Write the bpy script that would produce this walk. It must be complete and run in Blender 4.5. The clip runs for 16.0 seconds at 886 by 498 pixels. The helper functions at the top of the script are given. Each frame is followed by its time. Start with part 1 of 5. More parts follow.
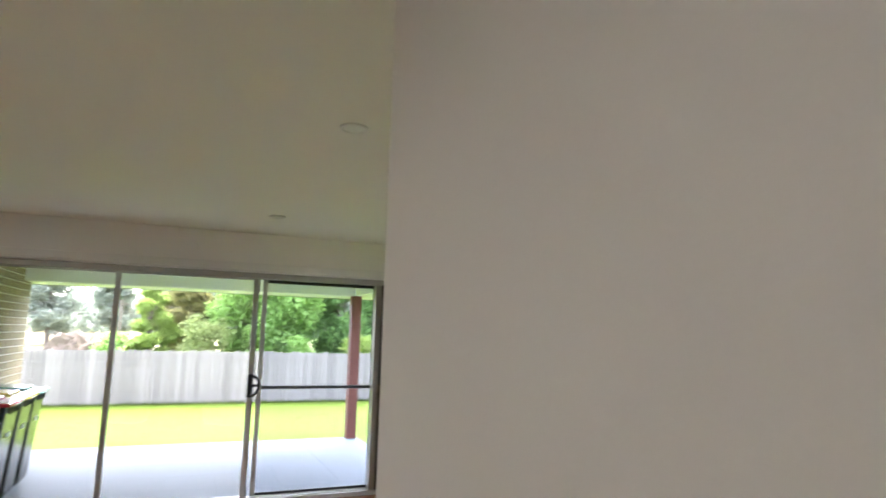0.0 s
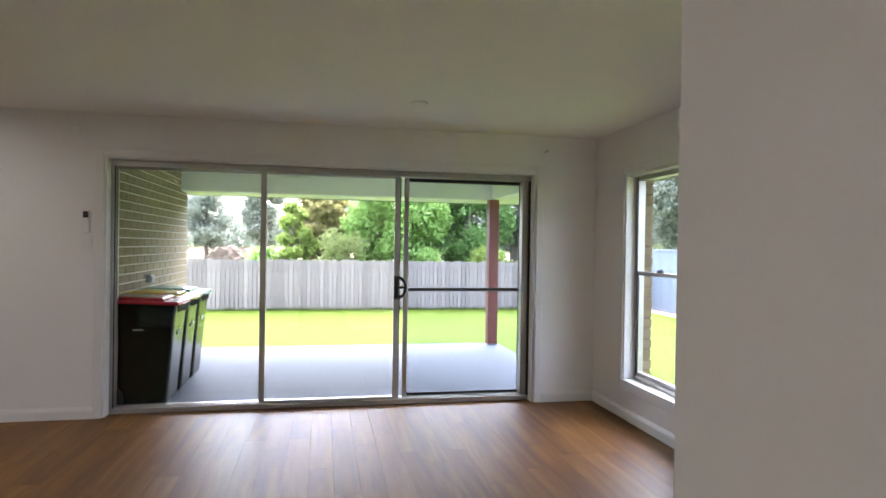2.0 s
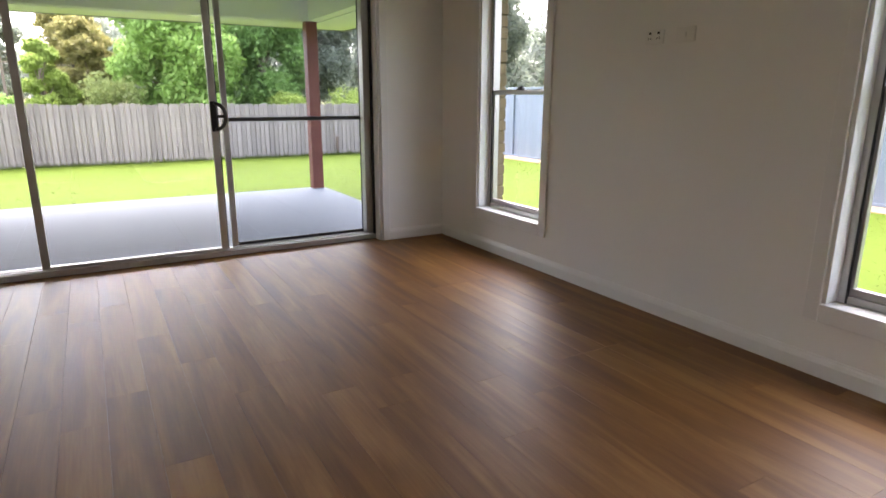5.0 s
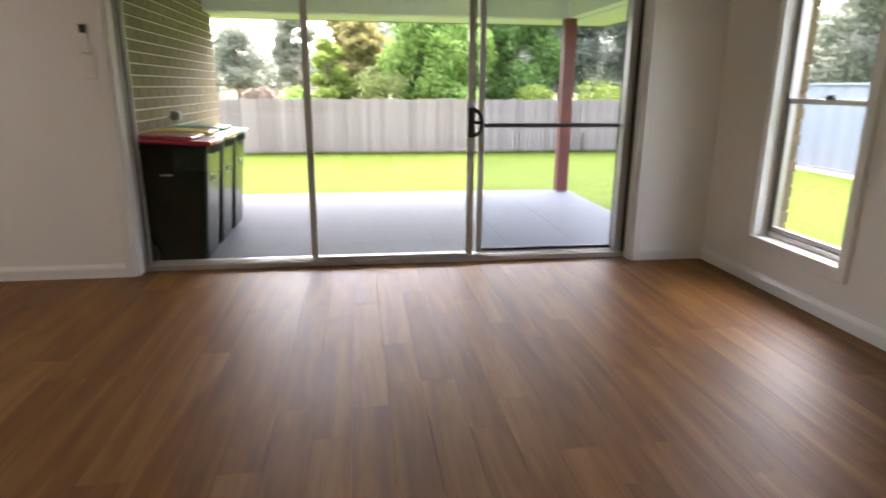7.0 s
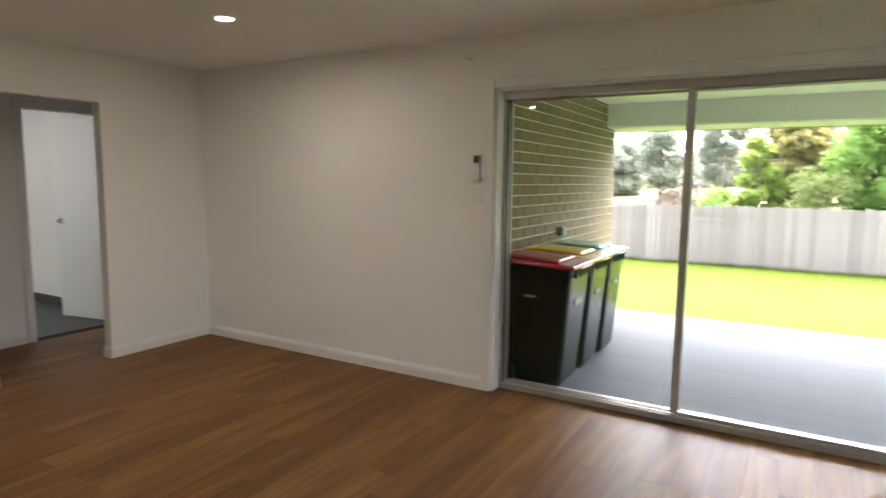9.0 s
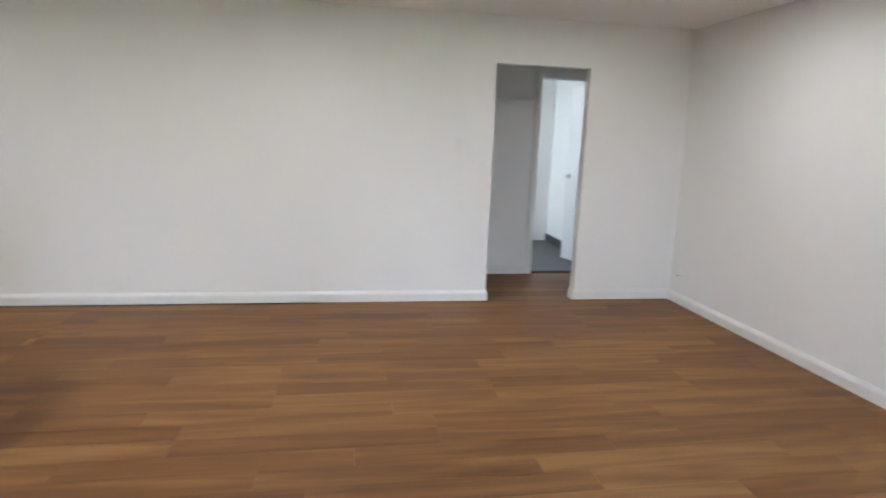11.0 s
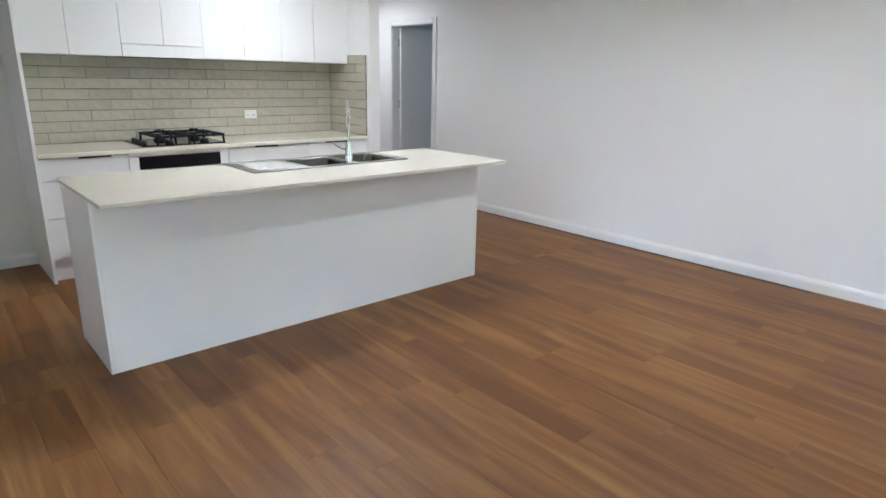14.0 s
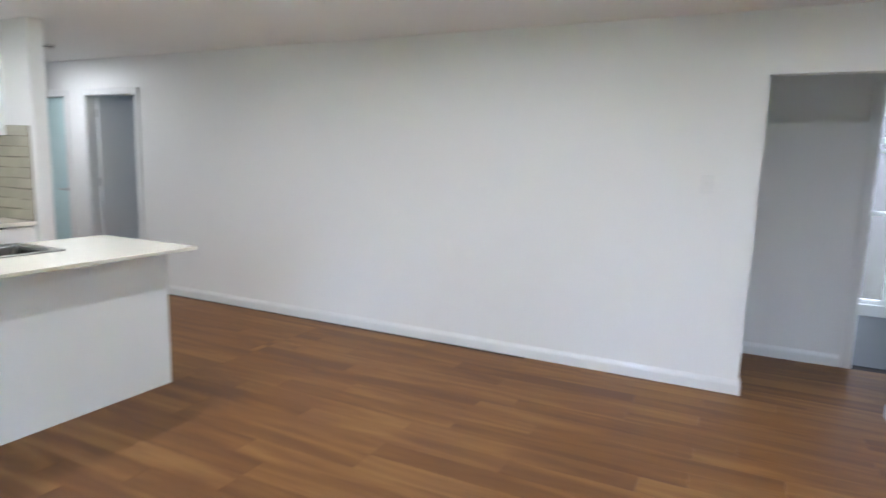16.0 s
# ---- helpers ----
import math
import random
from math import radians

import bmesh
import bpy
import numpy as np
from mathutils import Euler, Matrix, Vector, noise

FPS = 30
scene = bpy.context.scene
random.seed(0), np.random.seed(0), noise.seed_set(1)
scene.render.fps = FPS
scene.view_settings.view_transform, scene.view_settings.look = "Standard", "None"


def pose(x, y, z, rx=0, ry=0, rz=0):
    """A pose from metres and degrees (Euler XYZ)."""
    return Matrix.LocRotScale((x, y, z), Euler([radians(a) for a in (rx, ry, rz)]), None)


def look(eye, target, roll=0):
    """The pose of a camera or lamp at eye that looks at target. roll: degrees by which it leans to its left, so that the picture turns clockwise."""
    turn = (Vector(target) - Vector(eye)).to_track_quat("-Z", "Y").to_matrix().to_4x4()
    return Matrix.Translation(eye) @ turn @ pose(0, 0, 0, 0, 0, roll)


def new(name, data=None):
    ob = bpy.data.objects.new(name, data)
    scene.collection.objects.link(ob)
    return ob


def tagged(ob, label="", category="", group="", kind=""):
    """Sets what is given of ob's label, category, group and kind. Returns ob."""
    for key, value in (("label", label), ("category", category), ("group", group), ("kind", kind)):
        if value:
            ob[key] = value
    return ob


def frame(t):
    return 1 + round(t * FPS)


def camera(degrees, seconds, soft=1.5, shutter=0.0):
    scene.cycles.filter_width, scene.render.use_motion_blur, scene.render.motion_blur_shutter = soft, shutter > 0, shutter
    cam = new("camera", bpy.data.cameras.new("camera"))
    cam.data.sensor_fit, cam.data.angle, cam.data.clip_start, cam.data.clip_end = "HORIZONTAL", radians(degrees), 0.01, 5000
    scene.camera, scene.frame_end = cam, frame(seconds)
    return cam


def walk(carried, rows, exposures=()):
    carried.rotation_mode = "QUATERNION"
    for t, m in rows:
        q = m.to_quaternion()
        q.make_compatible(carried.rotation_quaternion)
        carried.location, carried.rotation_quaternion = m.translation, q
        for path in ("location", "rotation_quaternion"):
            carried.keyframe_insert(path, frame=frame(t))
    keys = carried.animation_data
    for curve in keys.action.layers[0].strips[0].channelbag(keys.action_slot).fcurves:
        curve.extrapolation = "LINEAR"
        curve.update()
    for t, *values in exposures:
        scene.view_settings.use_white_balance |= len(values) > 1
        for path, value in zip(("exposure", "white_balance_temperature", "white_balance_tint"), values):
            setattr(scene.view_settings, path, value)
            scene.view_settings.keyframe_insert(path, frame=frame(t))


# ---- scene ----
cam = camera(72.8, 16.0, soft=1.5, shutter=0.4)
EXPOSURES = ((0.0, 4.5, 6100, 14), (2.5, 4.05, 5950, 17), (3.7, 3.85, 6100, 16), (5.8, 3.75, 6800, 19), (6.5, 3.95, 6800, 19), (8.2, 4.05, 6750, 17), (10.3, 5.0, 6200, 10),
             (11.0, 5.2, 5550, 11), (12.0, 5.35, 5250, 11), (16.0, 5.3, 5200, 11))
PATH = [
    (0, (-2.37, -5.674, 1.534), (-1.608, -3.846, 1.814), 1.5),
    (0.5, (-2.361, -5.53, 1.473), (-1.832, -3.616, 1.706), 1.2),
    (1, (-2.344, -5.39, 1.424), (-1.953, -3.435, 1.591), 1.1),
    (1.5, (-2.364, -5.267, 1.408), (-2.017, -3.299, 1.488), 1.2),
    (2, (-2.443, -5.147, 1.404), (-2.055, -3.185, 1.391), 0.9),
    (2.5, (-2.482, -5.038, 1.359), (-1.989, -3.103, 1.262), 0.8),
    (3, (-2.446, -4.913, 1.303), (-1.796, -3.031, 1.122), 0.6),
    (3.5, (-2.41, -4.802, 1.259), (-1.578, -3.002, 0.994), 0.6),
    (3.7, (-2.41, -4.752, 1.24), (-1.507, -2.993, 0.941), 0.6),
    (5.8, (-2.692, -4.383, 1.151), (-1.729, -2.723, 0.586), 0.7),
    (6, (-2.69, -4.361, 1.163), (-1.822, -2.654, 0.587), 0.8),
    (6.5, (-2.646, -4.301, 1.206), (-2.061, -2.475, 0.639), 0.7),
    (7, (-2.61, -4.183, 1.27), (-2.343, -2.271, 0.749), 0.4),
    (7.5, (-2.559, -4.053, 1.375), (-2.626, -2.105, 0.927), 0.2),
    (8, (-2.486, -3.955, 1.452), (-2.872, -2.025, 1.099), 0.1),
    (8.2, (-2.463, -3.895, 1.474), (-2.97, -1.986, 1.158), 0.2),
    (10.3, (-2.161, -3.282, 1.437), (-3.897, -2.32, 1.187), 2.1),
    (10.5, (-2.108, -3.215, 1.452), (-3.924, -2.429, 1.162), 2.1),
    (11, (-2.055, -3.046, 1.418), (-3.99, -2.701, 1.048), 2.1),
    (11.5, (-2.038, -2.83, 1.435), (-3.983, -2.938, 0.981), 1.8),
    (12, (-2.028, -2.606, 1.44), (-3.891, -3.122, 0.927), 1.5),
    (12.5, (-2.026, -2.383, 1.438), (-3.747, -3.235, 0.881), 1.4),
    (13, (-2.095, -2.196, 1.414), (-3.648, -3.315, 0.836), 1.5),
    (13.5, (-2.211, -2.061, 1.423), (-3.598, -3.381, 0.846), 1.1),
    (14, (-2.293, -1.931, 1.452), (-3.579, -3.359, 0.899), 1.2),
    (14.5, (-2.413, -1.843, 1.466), (-3.688, -3.301, 0.966), 1.3),
    (15, (-2.534, -1.847, 1.465), (-3.9, -3.245, 1.039), 1.5),
    (15.5, (-2.685, -1.853, 1.453), (-4.235, -3.066, 1.102), 1.5),
    (16, (-2.853, -1.844, 1.46), (-4.627, -2.719, 1.165), 1.7),
]
walk(cam, [(t, look(e, g, r)) for t, e, g, r in PATH], EXPOSURES)

# ---- light ----
world = bpy.data.worlds.new("sky")
scene.world = world
world.use_nodes = True
wn = world.node_tree
sky = wn.nodes.new("ShaderNodeTexSky")
sky.sky_type = "NISHITA"
sky.sun_disc = False
sky.sun_elevation, sky.sun_rotation = radians(62), radians(16)
sky.air_density, sky.dust_density = 1.0, 4.0
haze = wn.nodes.new("ShaderNodeHueSaturation")
haze.inputs["Saturation"].default_value = 0.5
wn.links.new(sky.outputs[0], haze.inputs["Color"])
wn.links.new(haze.outputs[0], wn.nodes["Background"].inputs[0])
wn.nodes["Background"].inputs[1].default_value = 0.15
sun_data = bpy.data.lights.new("sun", "SUN")
sun_data.energy, sun_data.angle, sun_data.color = 0.72, radians(100), (1.0, 0.985, 0.96)
sun = new("sun", sun_data)
sun.matrix_world = look((1.5, 5.0, 9.8), (0, 0, 0))

# the last entry, over the laundry, is an unseen lamp added as fill
LIT = ((-5.38, -1.14, 0.25), (-5.38, -3.30, 0.28), (-4.90, -5.24, 0.15), (-3.85, -5.24, 0.15), (-4.60, -6.25, 0.03), (-6.35, -8.20, 0.11), (-9.20, -1.60, 0.16))
UNLIT = ((-1.80, -0.96), (-1.78, -3.23))
LAMP_POWER = 0.95
for lx, ly, share in LIT:
    d = bpy.data.lights.new("downlight_beam", "AREA")
    d.shape, d.size, d.energy, d.color, d.spread = "DISK", 0.08, LAMP_POWER * share, (1.0, 0.94, 0.83), radians(180)
    new("downlight_beam", d).matrix_world = pose(lx, ly, 2.383)

# fill lamp in an added, unseen laundry window, standing in for daylight
ld_lamp = bpy.data.lights.new("laundry_daylight_fill", "AREA")
ld_lamp.shape, ld_lamp.size, ld_lamp.size_y, ld_lamp.energy, ld_lamp.color = "RECTANGLE", 0.56, 1.0, 0.75, (0.86, 0.94, 1.0)
new("laundry_daylight_fill", ld_lamp).matrix_world = look((-10.16, -2.8, 1.55), (-9.0, -2.0, 1.3))
# hidden lamp at the back room's assumed window, brightening the open door leaf
br_lamp = bpy.data.lights.new("bedroom_daylight_fill", "AREA")
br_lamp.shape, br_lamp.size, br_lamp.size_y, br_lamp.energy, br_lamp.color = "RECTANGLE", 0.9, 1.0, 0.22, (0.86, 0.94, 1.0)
new("bedroom_daylight_fill", br_lamp).matrix_world = look((-9.99, -7.5, 1.5), (-8.0, -7.9, 1.2))

# ---- materials ----
def links(m):
    return m.node_tree.nodes, m.node_tree.links


def surface(name, colour, rough=0.6, metal=0.0, vary=0.06, scale=3.0, grain=60.0, bump=0.05, coat=0.0, spread=0.0, stretch=(1, 1, 1), spec=0.5, relief=0.004, fineness=4):
    """A surface whose colour and relief vary at two scales; spread varies it from piece to piece."""
    m = bpy.data.materials.new(name)
    m.use_nodes = True
    n, l = links(m)
    p = n["Principled BSDF"]
    tc = n.new("ShaderNodeTexCoord")
    mp = n.new("ShaderNodeMapping")
    mp.inputs["Scale"].default_value = stretch
    l.new(tc.outputs["Object"], mp.inputs[0])
    big, small = n.new("ShaderNodeTexNoise"), n.new("ShaderNodeTexNoise")
    big.inputs["Scale"].default_value, big.inputs["Detail"].default_value = scale, 5
    small.inputs["Scale"].default_value, small.inputs["Detail"].default_value = grain, fineness
    l.new(mp.outputs[0], big.inputs[0])
    l.new(mp.outputs[0], small.inputs[0])
    add = n.new("ShaderNodeMath")
    add.operation = "ADD"
    l.new(big.outputs[0], add.inputs[0])
    l.new(small.outputs[0], add.inputs[1])
    rng = n.new("ShaderNodeMapRange")
    rng.inputs["From Min"].default_value, rng.inputs["From Max"].default_value = 0.5, 1.5
    rng.inputs["To Min"].default_value, rng.inputs["To Max"].default_value = 1 - vary, 1 + vary
    l.new(add.outputs[0], rng.inputs[0])
    value = rng.outputs[0]
    if spread:
        info = n.new("ShaderNodeObjectInfo")
        r2 = n.new("ShaderNodeMapRange")
        r2.inputs["To Min"].default_value, r2.inputs["To Max"].default_value = 1 - spread, 1 + spread
        l.new(info.outputs["Random"], r2.inputs[0])
        mul = n.new("ShaderNodeMath")
        mul.operation = "MULTIPLY"
        l.new(value, mul.inputs[0])
        l.new(r2.outputs[0], mul.inputs[1])
        value = mul.outputs[0]
    hsv = n.new("ShaderNodeHueSaturation")
    hsv.inputs["Color"].default_value = (*colour, 1)
    l.new(value, hsv.inputs["Value"])
    l.new(hsv.outputs[0], p.inputs["Base Color"])
    p.inputs["Roughness"].default_value, p.inputs["Metallic"].default_value = rough, metal
    p.inputs["Specular IOR Level"].default_value = spec
    if coat:
        p.inputs["Coat Weight"].default_value, p.inputs["Coat Roughness"].default_value = coat, 0.08
    if bump:
        b = n.new("ShaderNodeBump")
        b.inputs["Strength"].default_value, b.inputs["Distance"].default_value = bump, relief
        l.new(small.outputs[0], b.inputs["Height"])
        l.new(b.outputs[0], p.inputs["Normal"])
    return m


def glass(name, colour=(1, 1, 1), rough=0.0):
    """A thin pane: clear, with the gloss that its angle gives."""
    m = bpy.data.materials.new(name)
    m.use_nodes = True
    n, l = links(m)
    n.remove(n["Principled BSDF"])
    t, g, mix = n.new("ShaderNodeBsdfTransparent"), n.new("ShaderNodeBsdfGlossy"), n.new("ShaderNodeMixShader")
    w, power, f = n.new("ShaderNodeLayerWeight"), n.new("ShaderNodeMath"), n.new("ShaderNodeMath")
    power.operation, f.operation = "POWER", "MULTIPLY_ADD"
    power.inputs[1].default_value, f.inputs[1].default_value, f.inputs[2].default_value = 5.0, 0.9, 0.018
    l.new(w.outputs["Facing"], power.inputs[0])
    l.new(power.outputs[0], f.inputs[0])
    t.inputs[0].default_value = (*colour, 1)
    g.inputs["Roughness"].default_value = rough
    l.new(f.outputs[0], mix.inputs[0])
    l.new(t.outputs[0], mix.inputs[1])
    l.new(g.outputs[0], mix.inputs[2])
    l.new(mix.outputs[0], n["Material Output"].inputs[0])
    return m


def glow(name, colour, strength):
    m = bpy.data.materials.new(name)
    m.use_nodes = True
    p = m.node_tree.nodes["Principled BSDF"]
    p.inputs["Base Color"].default_value = (*colour, 1)
    p.inputs["Emission Color"].default_value, p.inputs["Emission Strength"].default_value = (*colour, 1), strength
    return m


def wood_floor():
    """Vinyl plank: brown boards with long figure, each a little different."""
    m = bpy.data.materials.new("timber_plank")
    m.use_nodes = True
    n, l = links(m)
    p = n["Principled BSDF"]
    tc, info = n.new("ShaderNodeTexCoord"), n.new("ShaderNodeObjectInfo")
    off = n.new("ShaderNodeVectorMath")
    off.operation = "SCALE"
    off.inputs["Scale"].default_value = 37.0
    comb = n.new("ShaderNodeCombineXYZ")
    for k in range(3):
        l.new(info.outputs["Random"], comb.inputs[k])
    l.new(comb.outputs[0], off.inputs[0])
    addv = n.new("ShaderNodeVectorMath")
    l.new(tc.outputs["Object"], addv.inputs[0])
    l.new(off.outputs[0], addv.inputs[1])
    mp = n.new("ShaderNodeMapping")
    mp.inputs["Scale"].default_value = (6.5, 0.6, 1)
    l.new(addv.outputs[0], mp.inputs[0])
    figure, fine = n.new("ShaderNodeTexNoise"), n.new("ShaderNodeTexNoise")
    figure.inputs["Scale"].default_value, figure.inputs["Detail"].default_value, figure.inputs["Distortion"].default_value = 1.6, 6, 0.7
    l.new(mp.outputs[0], figure.inputs[0])
    mp2 = n.new("ShaderNodeMapping")
    mp2.inputs["Scale"].default_value = (90, 3.0, 1)
    l.new(addv.outputs[0], mp2.inputs[0])
    fine.inputs["Scale"].default_value, fine.inputs["Detail"].default_value = 1.5, 4
    l.new(mp2.outputs[0], fine.inputs[0])
    ramp = n.new("ShaderNodeValToRGB")
    ramp.color_ramp.elements[0].position, ramp.color_ramp.elements[1].position = 0.28, 0.74
    ramp.color_ramp.elements[0].color = (*PLANK_DARK, 1)
    ramp.color_ramp.elements[1].color = (*PLANK_LIGHT, 1)
    mid = ramp.color_ramp.elements.new(0.5)
    mid.color = (*PLANK_MID, 1)
    shift = n.new("ShaderNodeMapRange")
    shift.inputs["To Min"].default_value, shift.inputs["To Max"].default_value = -0.11, 0.11
    l.new(info.outputs["Random"], shift.inputs[0])
    mixa = n.new("ShaderNodeMath")
    mixa.operation = "MULTIPLY_ADD"
    mixa.inputs[1].default_value = 0.24
    l.new(fine.outputs[0], mixa.inputs[0])
    l.new(figure.outputs[0], mixa.inputs[2])
    sub = n.new("ShaderNodeMath")
    sub.inputs[1].default_value = -0.12
    l.new(mixa.outputs[0], sub.inputs[0])
    tot = n.new("ShaderNodeMath")
    l.new(sub.outputs[0], tot.inputs[0])
    l.new(shift.outputs[0], tot.inputs[1])
    l.new(tot.outputs[0], ramp.inputs[0])
    l.new(ramp.outputs[0], p.inputs["Base Color"])
    rr = n.new("ShaderNodeMapRange")
    rr.inputs["To Min"].default_value, rr.inputs["To Max"].default_value = 0.42, 0.56
    l.new(figure.outputs[0], rr.inputs[0])
    l.new(rr.outputs[0], p.inputs["Roughness"])
    p.inputs["Specular IOR Level"].default_value = 0.36
    b = n.new("ShaderNodeBump")
    b.inputs["Strength"].default_value, b.inputs["Distance"].default_value = 0.12, 0.002
    l.new(fine.outputs[0], b.inputs["Height"])
    l.new(b.outputs[0], p.inputs["Normal"])
    return m


PLANK_DARK, PLANK_MID, PLANK_LIGHT = (0.122, 0.046, 0.009), (0.184, 0.079, 0.018), (0.268, 0.134, 0.037)
M_WALL = surface("wall_paint", (0.83, 0.825, 0.81), 0.55, vary=0.02, scale=0.7, grain=220, bump=0.04)
M_CEIL = surface("ceiling_paint", (0.86, 0.855, 0.83), 0.8, vary=0.02, scale=0.6, grain=180, bump=0.03)
M_TRIM = surface("gloss_trim_paint", (0.80, 0.80, 0.79), 0.28, vary=0.02, grain=90, bump=0.02)
M_DOOR = surface("door_paint", (0.74, 0.74, 0.73), 0.4, vary=0.02, grain=90, bump=0.02)
M_CAB = surface("cabinet_white", (0.85, 0.85, 0.84), 0.35, vary=0.015, grain=50, bump=0.01)
M_STONE = surface("benchtop_stone", (0.71, 0.68, 0.58), 0.16, vary=0.05, scale=40, grain=400, bump=0.0)
M_PLANK = wood_floor()
M_SLAB = surface("underlay", (0.03, 0.02, 0.015), 0.8)
M_ALU = surface("aluminium_frame", (0.46, 0.45, 0.43), 0.35, 0.6, vary=0.03, grain=200, bump=0.01)
M_BLACK = surface("black_powdercoat", (0.015, 0.015, 0.017), 0.4, vary=0.1)
M_GLASS = glass("clear_glass")
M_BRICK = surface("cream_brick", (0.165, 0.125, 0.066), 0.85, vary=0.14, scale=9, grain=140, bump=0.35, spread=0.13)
M_MORTAR = surface("mortar", (0.62, 0.59, 0.52), 0.95, vary=0.1, grain=200, bump=0.3)
M_GRASS = surface("lawn", (0.052, 0.078, 0.008), 0.95, spec=0.08, vary=0.20, scale=0.8, grain=30, bump=0.6)
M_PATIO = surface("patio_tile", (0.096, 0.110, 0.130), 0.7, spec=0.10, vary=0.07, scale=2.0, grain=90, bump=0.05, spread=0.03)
M_FENCE = surface("weathered_paling", (0.250, 0.220, 0.200), 0.9, vary=0.3, scale=2, grain=12, bump=0.3, spread=0.20, stretch=(8, 8, 0.7))
M_POST = surface("red_brown_post", (0.150, 0.036, 0.025), 0.6, vary=0.12, scale=4, grain=40, bump=0.1)
M_EAVE = surface("eave_lining", (0.74, 0.76, 0.68), 0.7, vary=0.03)


# ---- building helpers ----
def mesh(bm, name, material, smooth=False):
    me = bpy.data.meshes.new(name)
    bm.to_mesh(me)
    bm.free()
    if smooth:
        for f in me.polygons:
            f.use_smooth = True
    if material:
        me.materials.append(material)
    return me


def part(name, bm, material, parent=None, label="", smooth=False):
    ob = new(name, mesh(bm, name, material, smooth))
    ob.parent = parent
    if label:
        tagged(ob, label=label)
    return ob


def thing(name, place, label, category, group="", kind=""):
    """An Empty at the thing's base; its parts are built round it."""
    return tagged(place_at(new(name), place), label, category, group, kind)


def place_at(ob, place):
    ob.location = place
    return ob


def box(lo, hi, bevel=0.0, bm=None, segments=2):
    """A box from corner to corner, with rounded edges; added to bm where one is given."""
    own = bmesh.new()
    bmesh.ops.create_cube(own, size=1.0)
    size = [b - a for a, b in zip(lo, hi)]
    mid = [(a + b) / 2 for a, b in zip(lo, hi)]
    bmesh.ops.transform(own, matrix=Matrix.Translation(mid) @ Matrix.Diagonal((*size, 1)), verts=own.verts)
    if bevel:
        bmesh.ops.bevel(own, geom=own.edges[:], offset=bevel, segments=segments, affect="EDGES", profile=0.5)
    return join(bm, own)


def join(bm, own):
    if bm is None:
        return own
    tmp = bpy.data.meshes.new("tmp")
    own.to_mesh(tmp)
    own.free()
    bm.from_mesh(tmp)
    bpy.data.meshes.remove(tmp)
    return bm


def rod(a, b, r, r2=None, bm=None, sides=14):
    """A round bar from a to b."""
    a, b = Vector(a), Vector(b)
    own = bmesh.new()
    bmesh.ops.create_cone(own, cap_ends=True, segments=sides, radius1=r, radius2=r if r2 is None else r2, depth=(b - a).length)
    m = Matrix.Translation((a + b) / 2) @ (b - a).to_track_quat("Z", "Y").to_matrix().to_4x4()
    bmesh.ops.transform(own, matrix=m, verts=own.verts)
    return join(bm, own)


def tube(points, r, bm=None, sides=10):
    """A round pipe along points, mitred at the bends."""
    own = bmesh.new()
    pts = [Vector(p) for p in points]
    rings = []
    ref = Vector((0.31, 0.17, 0.93))
    for i, p in enumerate(pts):
        d = (pts[min(i + 1, len(pts) - 1)] - pts[max(i - 1, 0)]).normalized()
        u = d.cross(ref).normalized()
        v = d.cross(u)
        rings.append([own.verts.new(p + r * (math.cos(k * math.tau / sides) * u + math.sin(k * math.tau / sides) * v)) for k in range(sides)])
    for a, b in zip(rings, rings[1:]):
        for k in range(sides):
            own.faces.new((a[k], a[(k + 1) % sides], b[(k + 1) % sides], b[k]))
    own.faces.new(rings[0][::-1])
    own.faces.new(rings[-1])
    bmesh.ops.recalc_face_normals(own, faces=own.faces)
    return join(bm, own)


def wall(name, axis, at0, at1, span, height, holes, material, label):
    """A wall with thickness at0..at1 across axis, along the other axis over span, with openings (a, b, z0, z1) right through it."""
    cuts = sorted({span[0], span[1], *(v for h in holes for v in h[:2] if span[0] < v < span[1])})
    bm = bmesh.new()
    for a, b in zip(cuts, cuts[1:]):
        here = [h for h in holes if h[0] <= a + 1e-6 and h[1] >= b - 1e-6]
        zs, bands = height[0], []
        for h in sorted(here, key=lambda h: h[2]):
            if h[2] > zs + 1e-6:
                bands.append((zs, h[2]))
            zs = h[3]
        if zs < height[1] - 1e-6:
            bands.append((zs, height[1]))
        for z0, z1 in bands:
            box((at0, a, z0) if axis == "x" else (a, at0, z0), (at1, b, z1) if axis == "x" else (b, at1, z1), bm=bm)
    bmesh.ops.remove_doubles(bm, verts=bm.verts, dist=1e-5)
    return tagged(part(name, bm, material), label, "wall", kind="structure")


# ---- the house shell ----
H = 2.40
XW, YK = -7.067, -7.30          # the long white wall, the kitchen's back wall
XNIB = -5.575
XN, YN = -1.988, -4.434          # the corner where the entry hall meets the room
DX0, DX1, DZ = -4.142, -0.577, 2.06   # sliding door opening
OY0, OY1, OZ = -1.758, -0.935, 2.025  # opening to the side hall
WINDOWS = ((-1.335, -0.56, 0.305, 2.01), (-3.985, -3.21, 0.305, 2.01))
KD = (-8.26, -7.46)             # door beyond the kitchen
BD = (-9.42, -8.62)

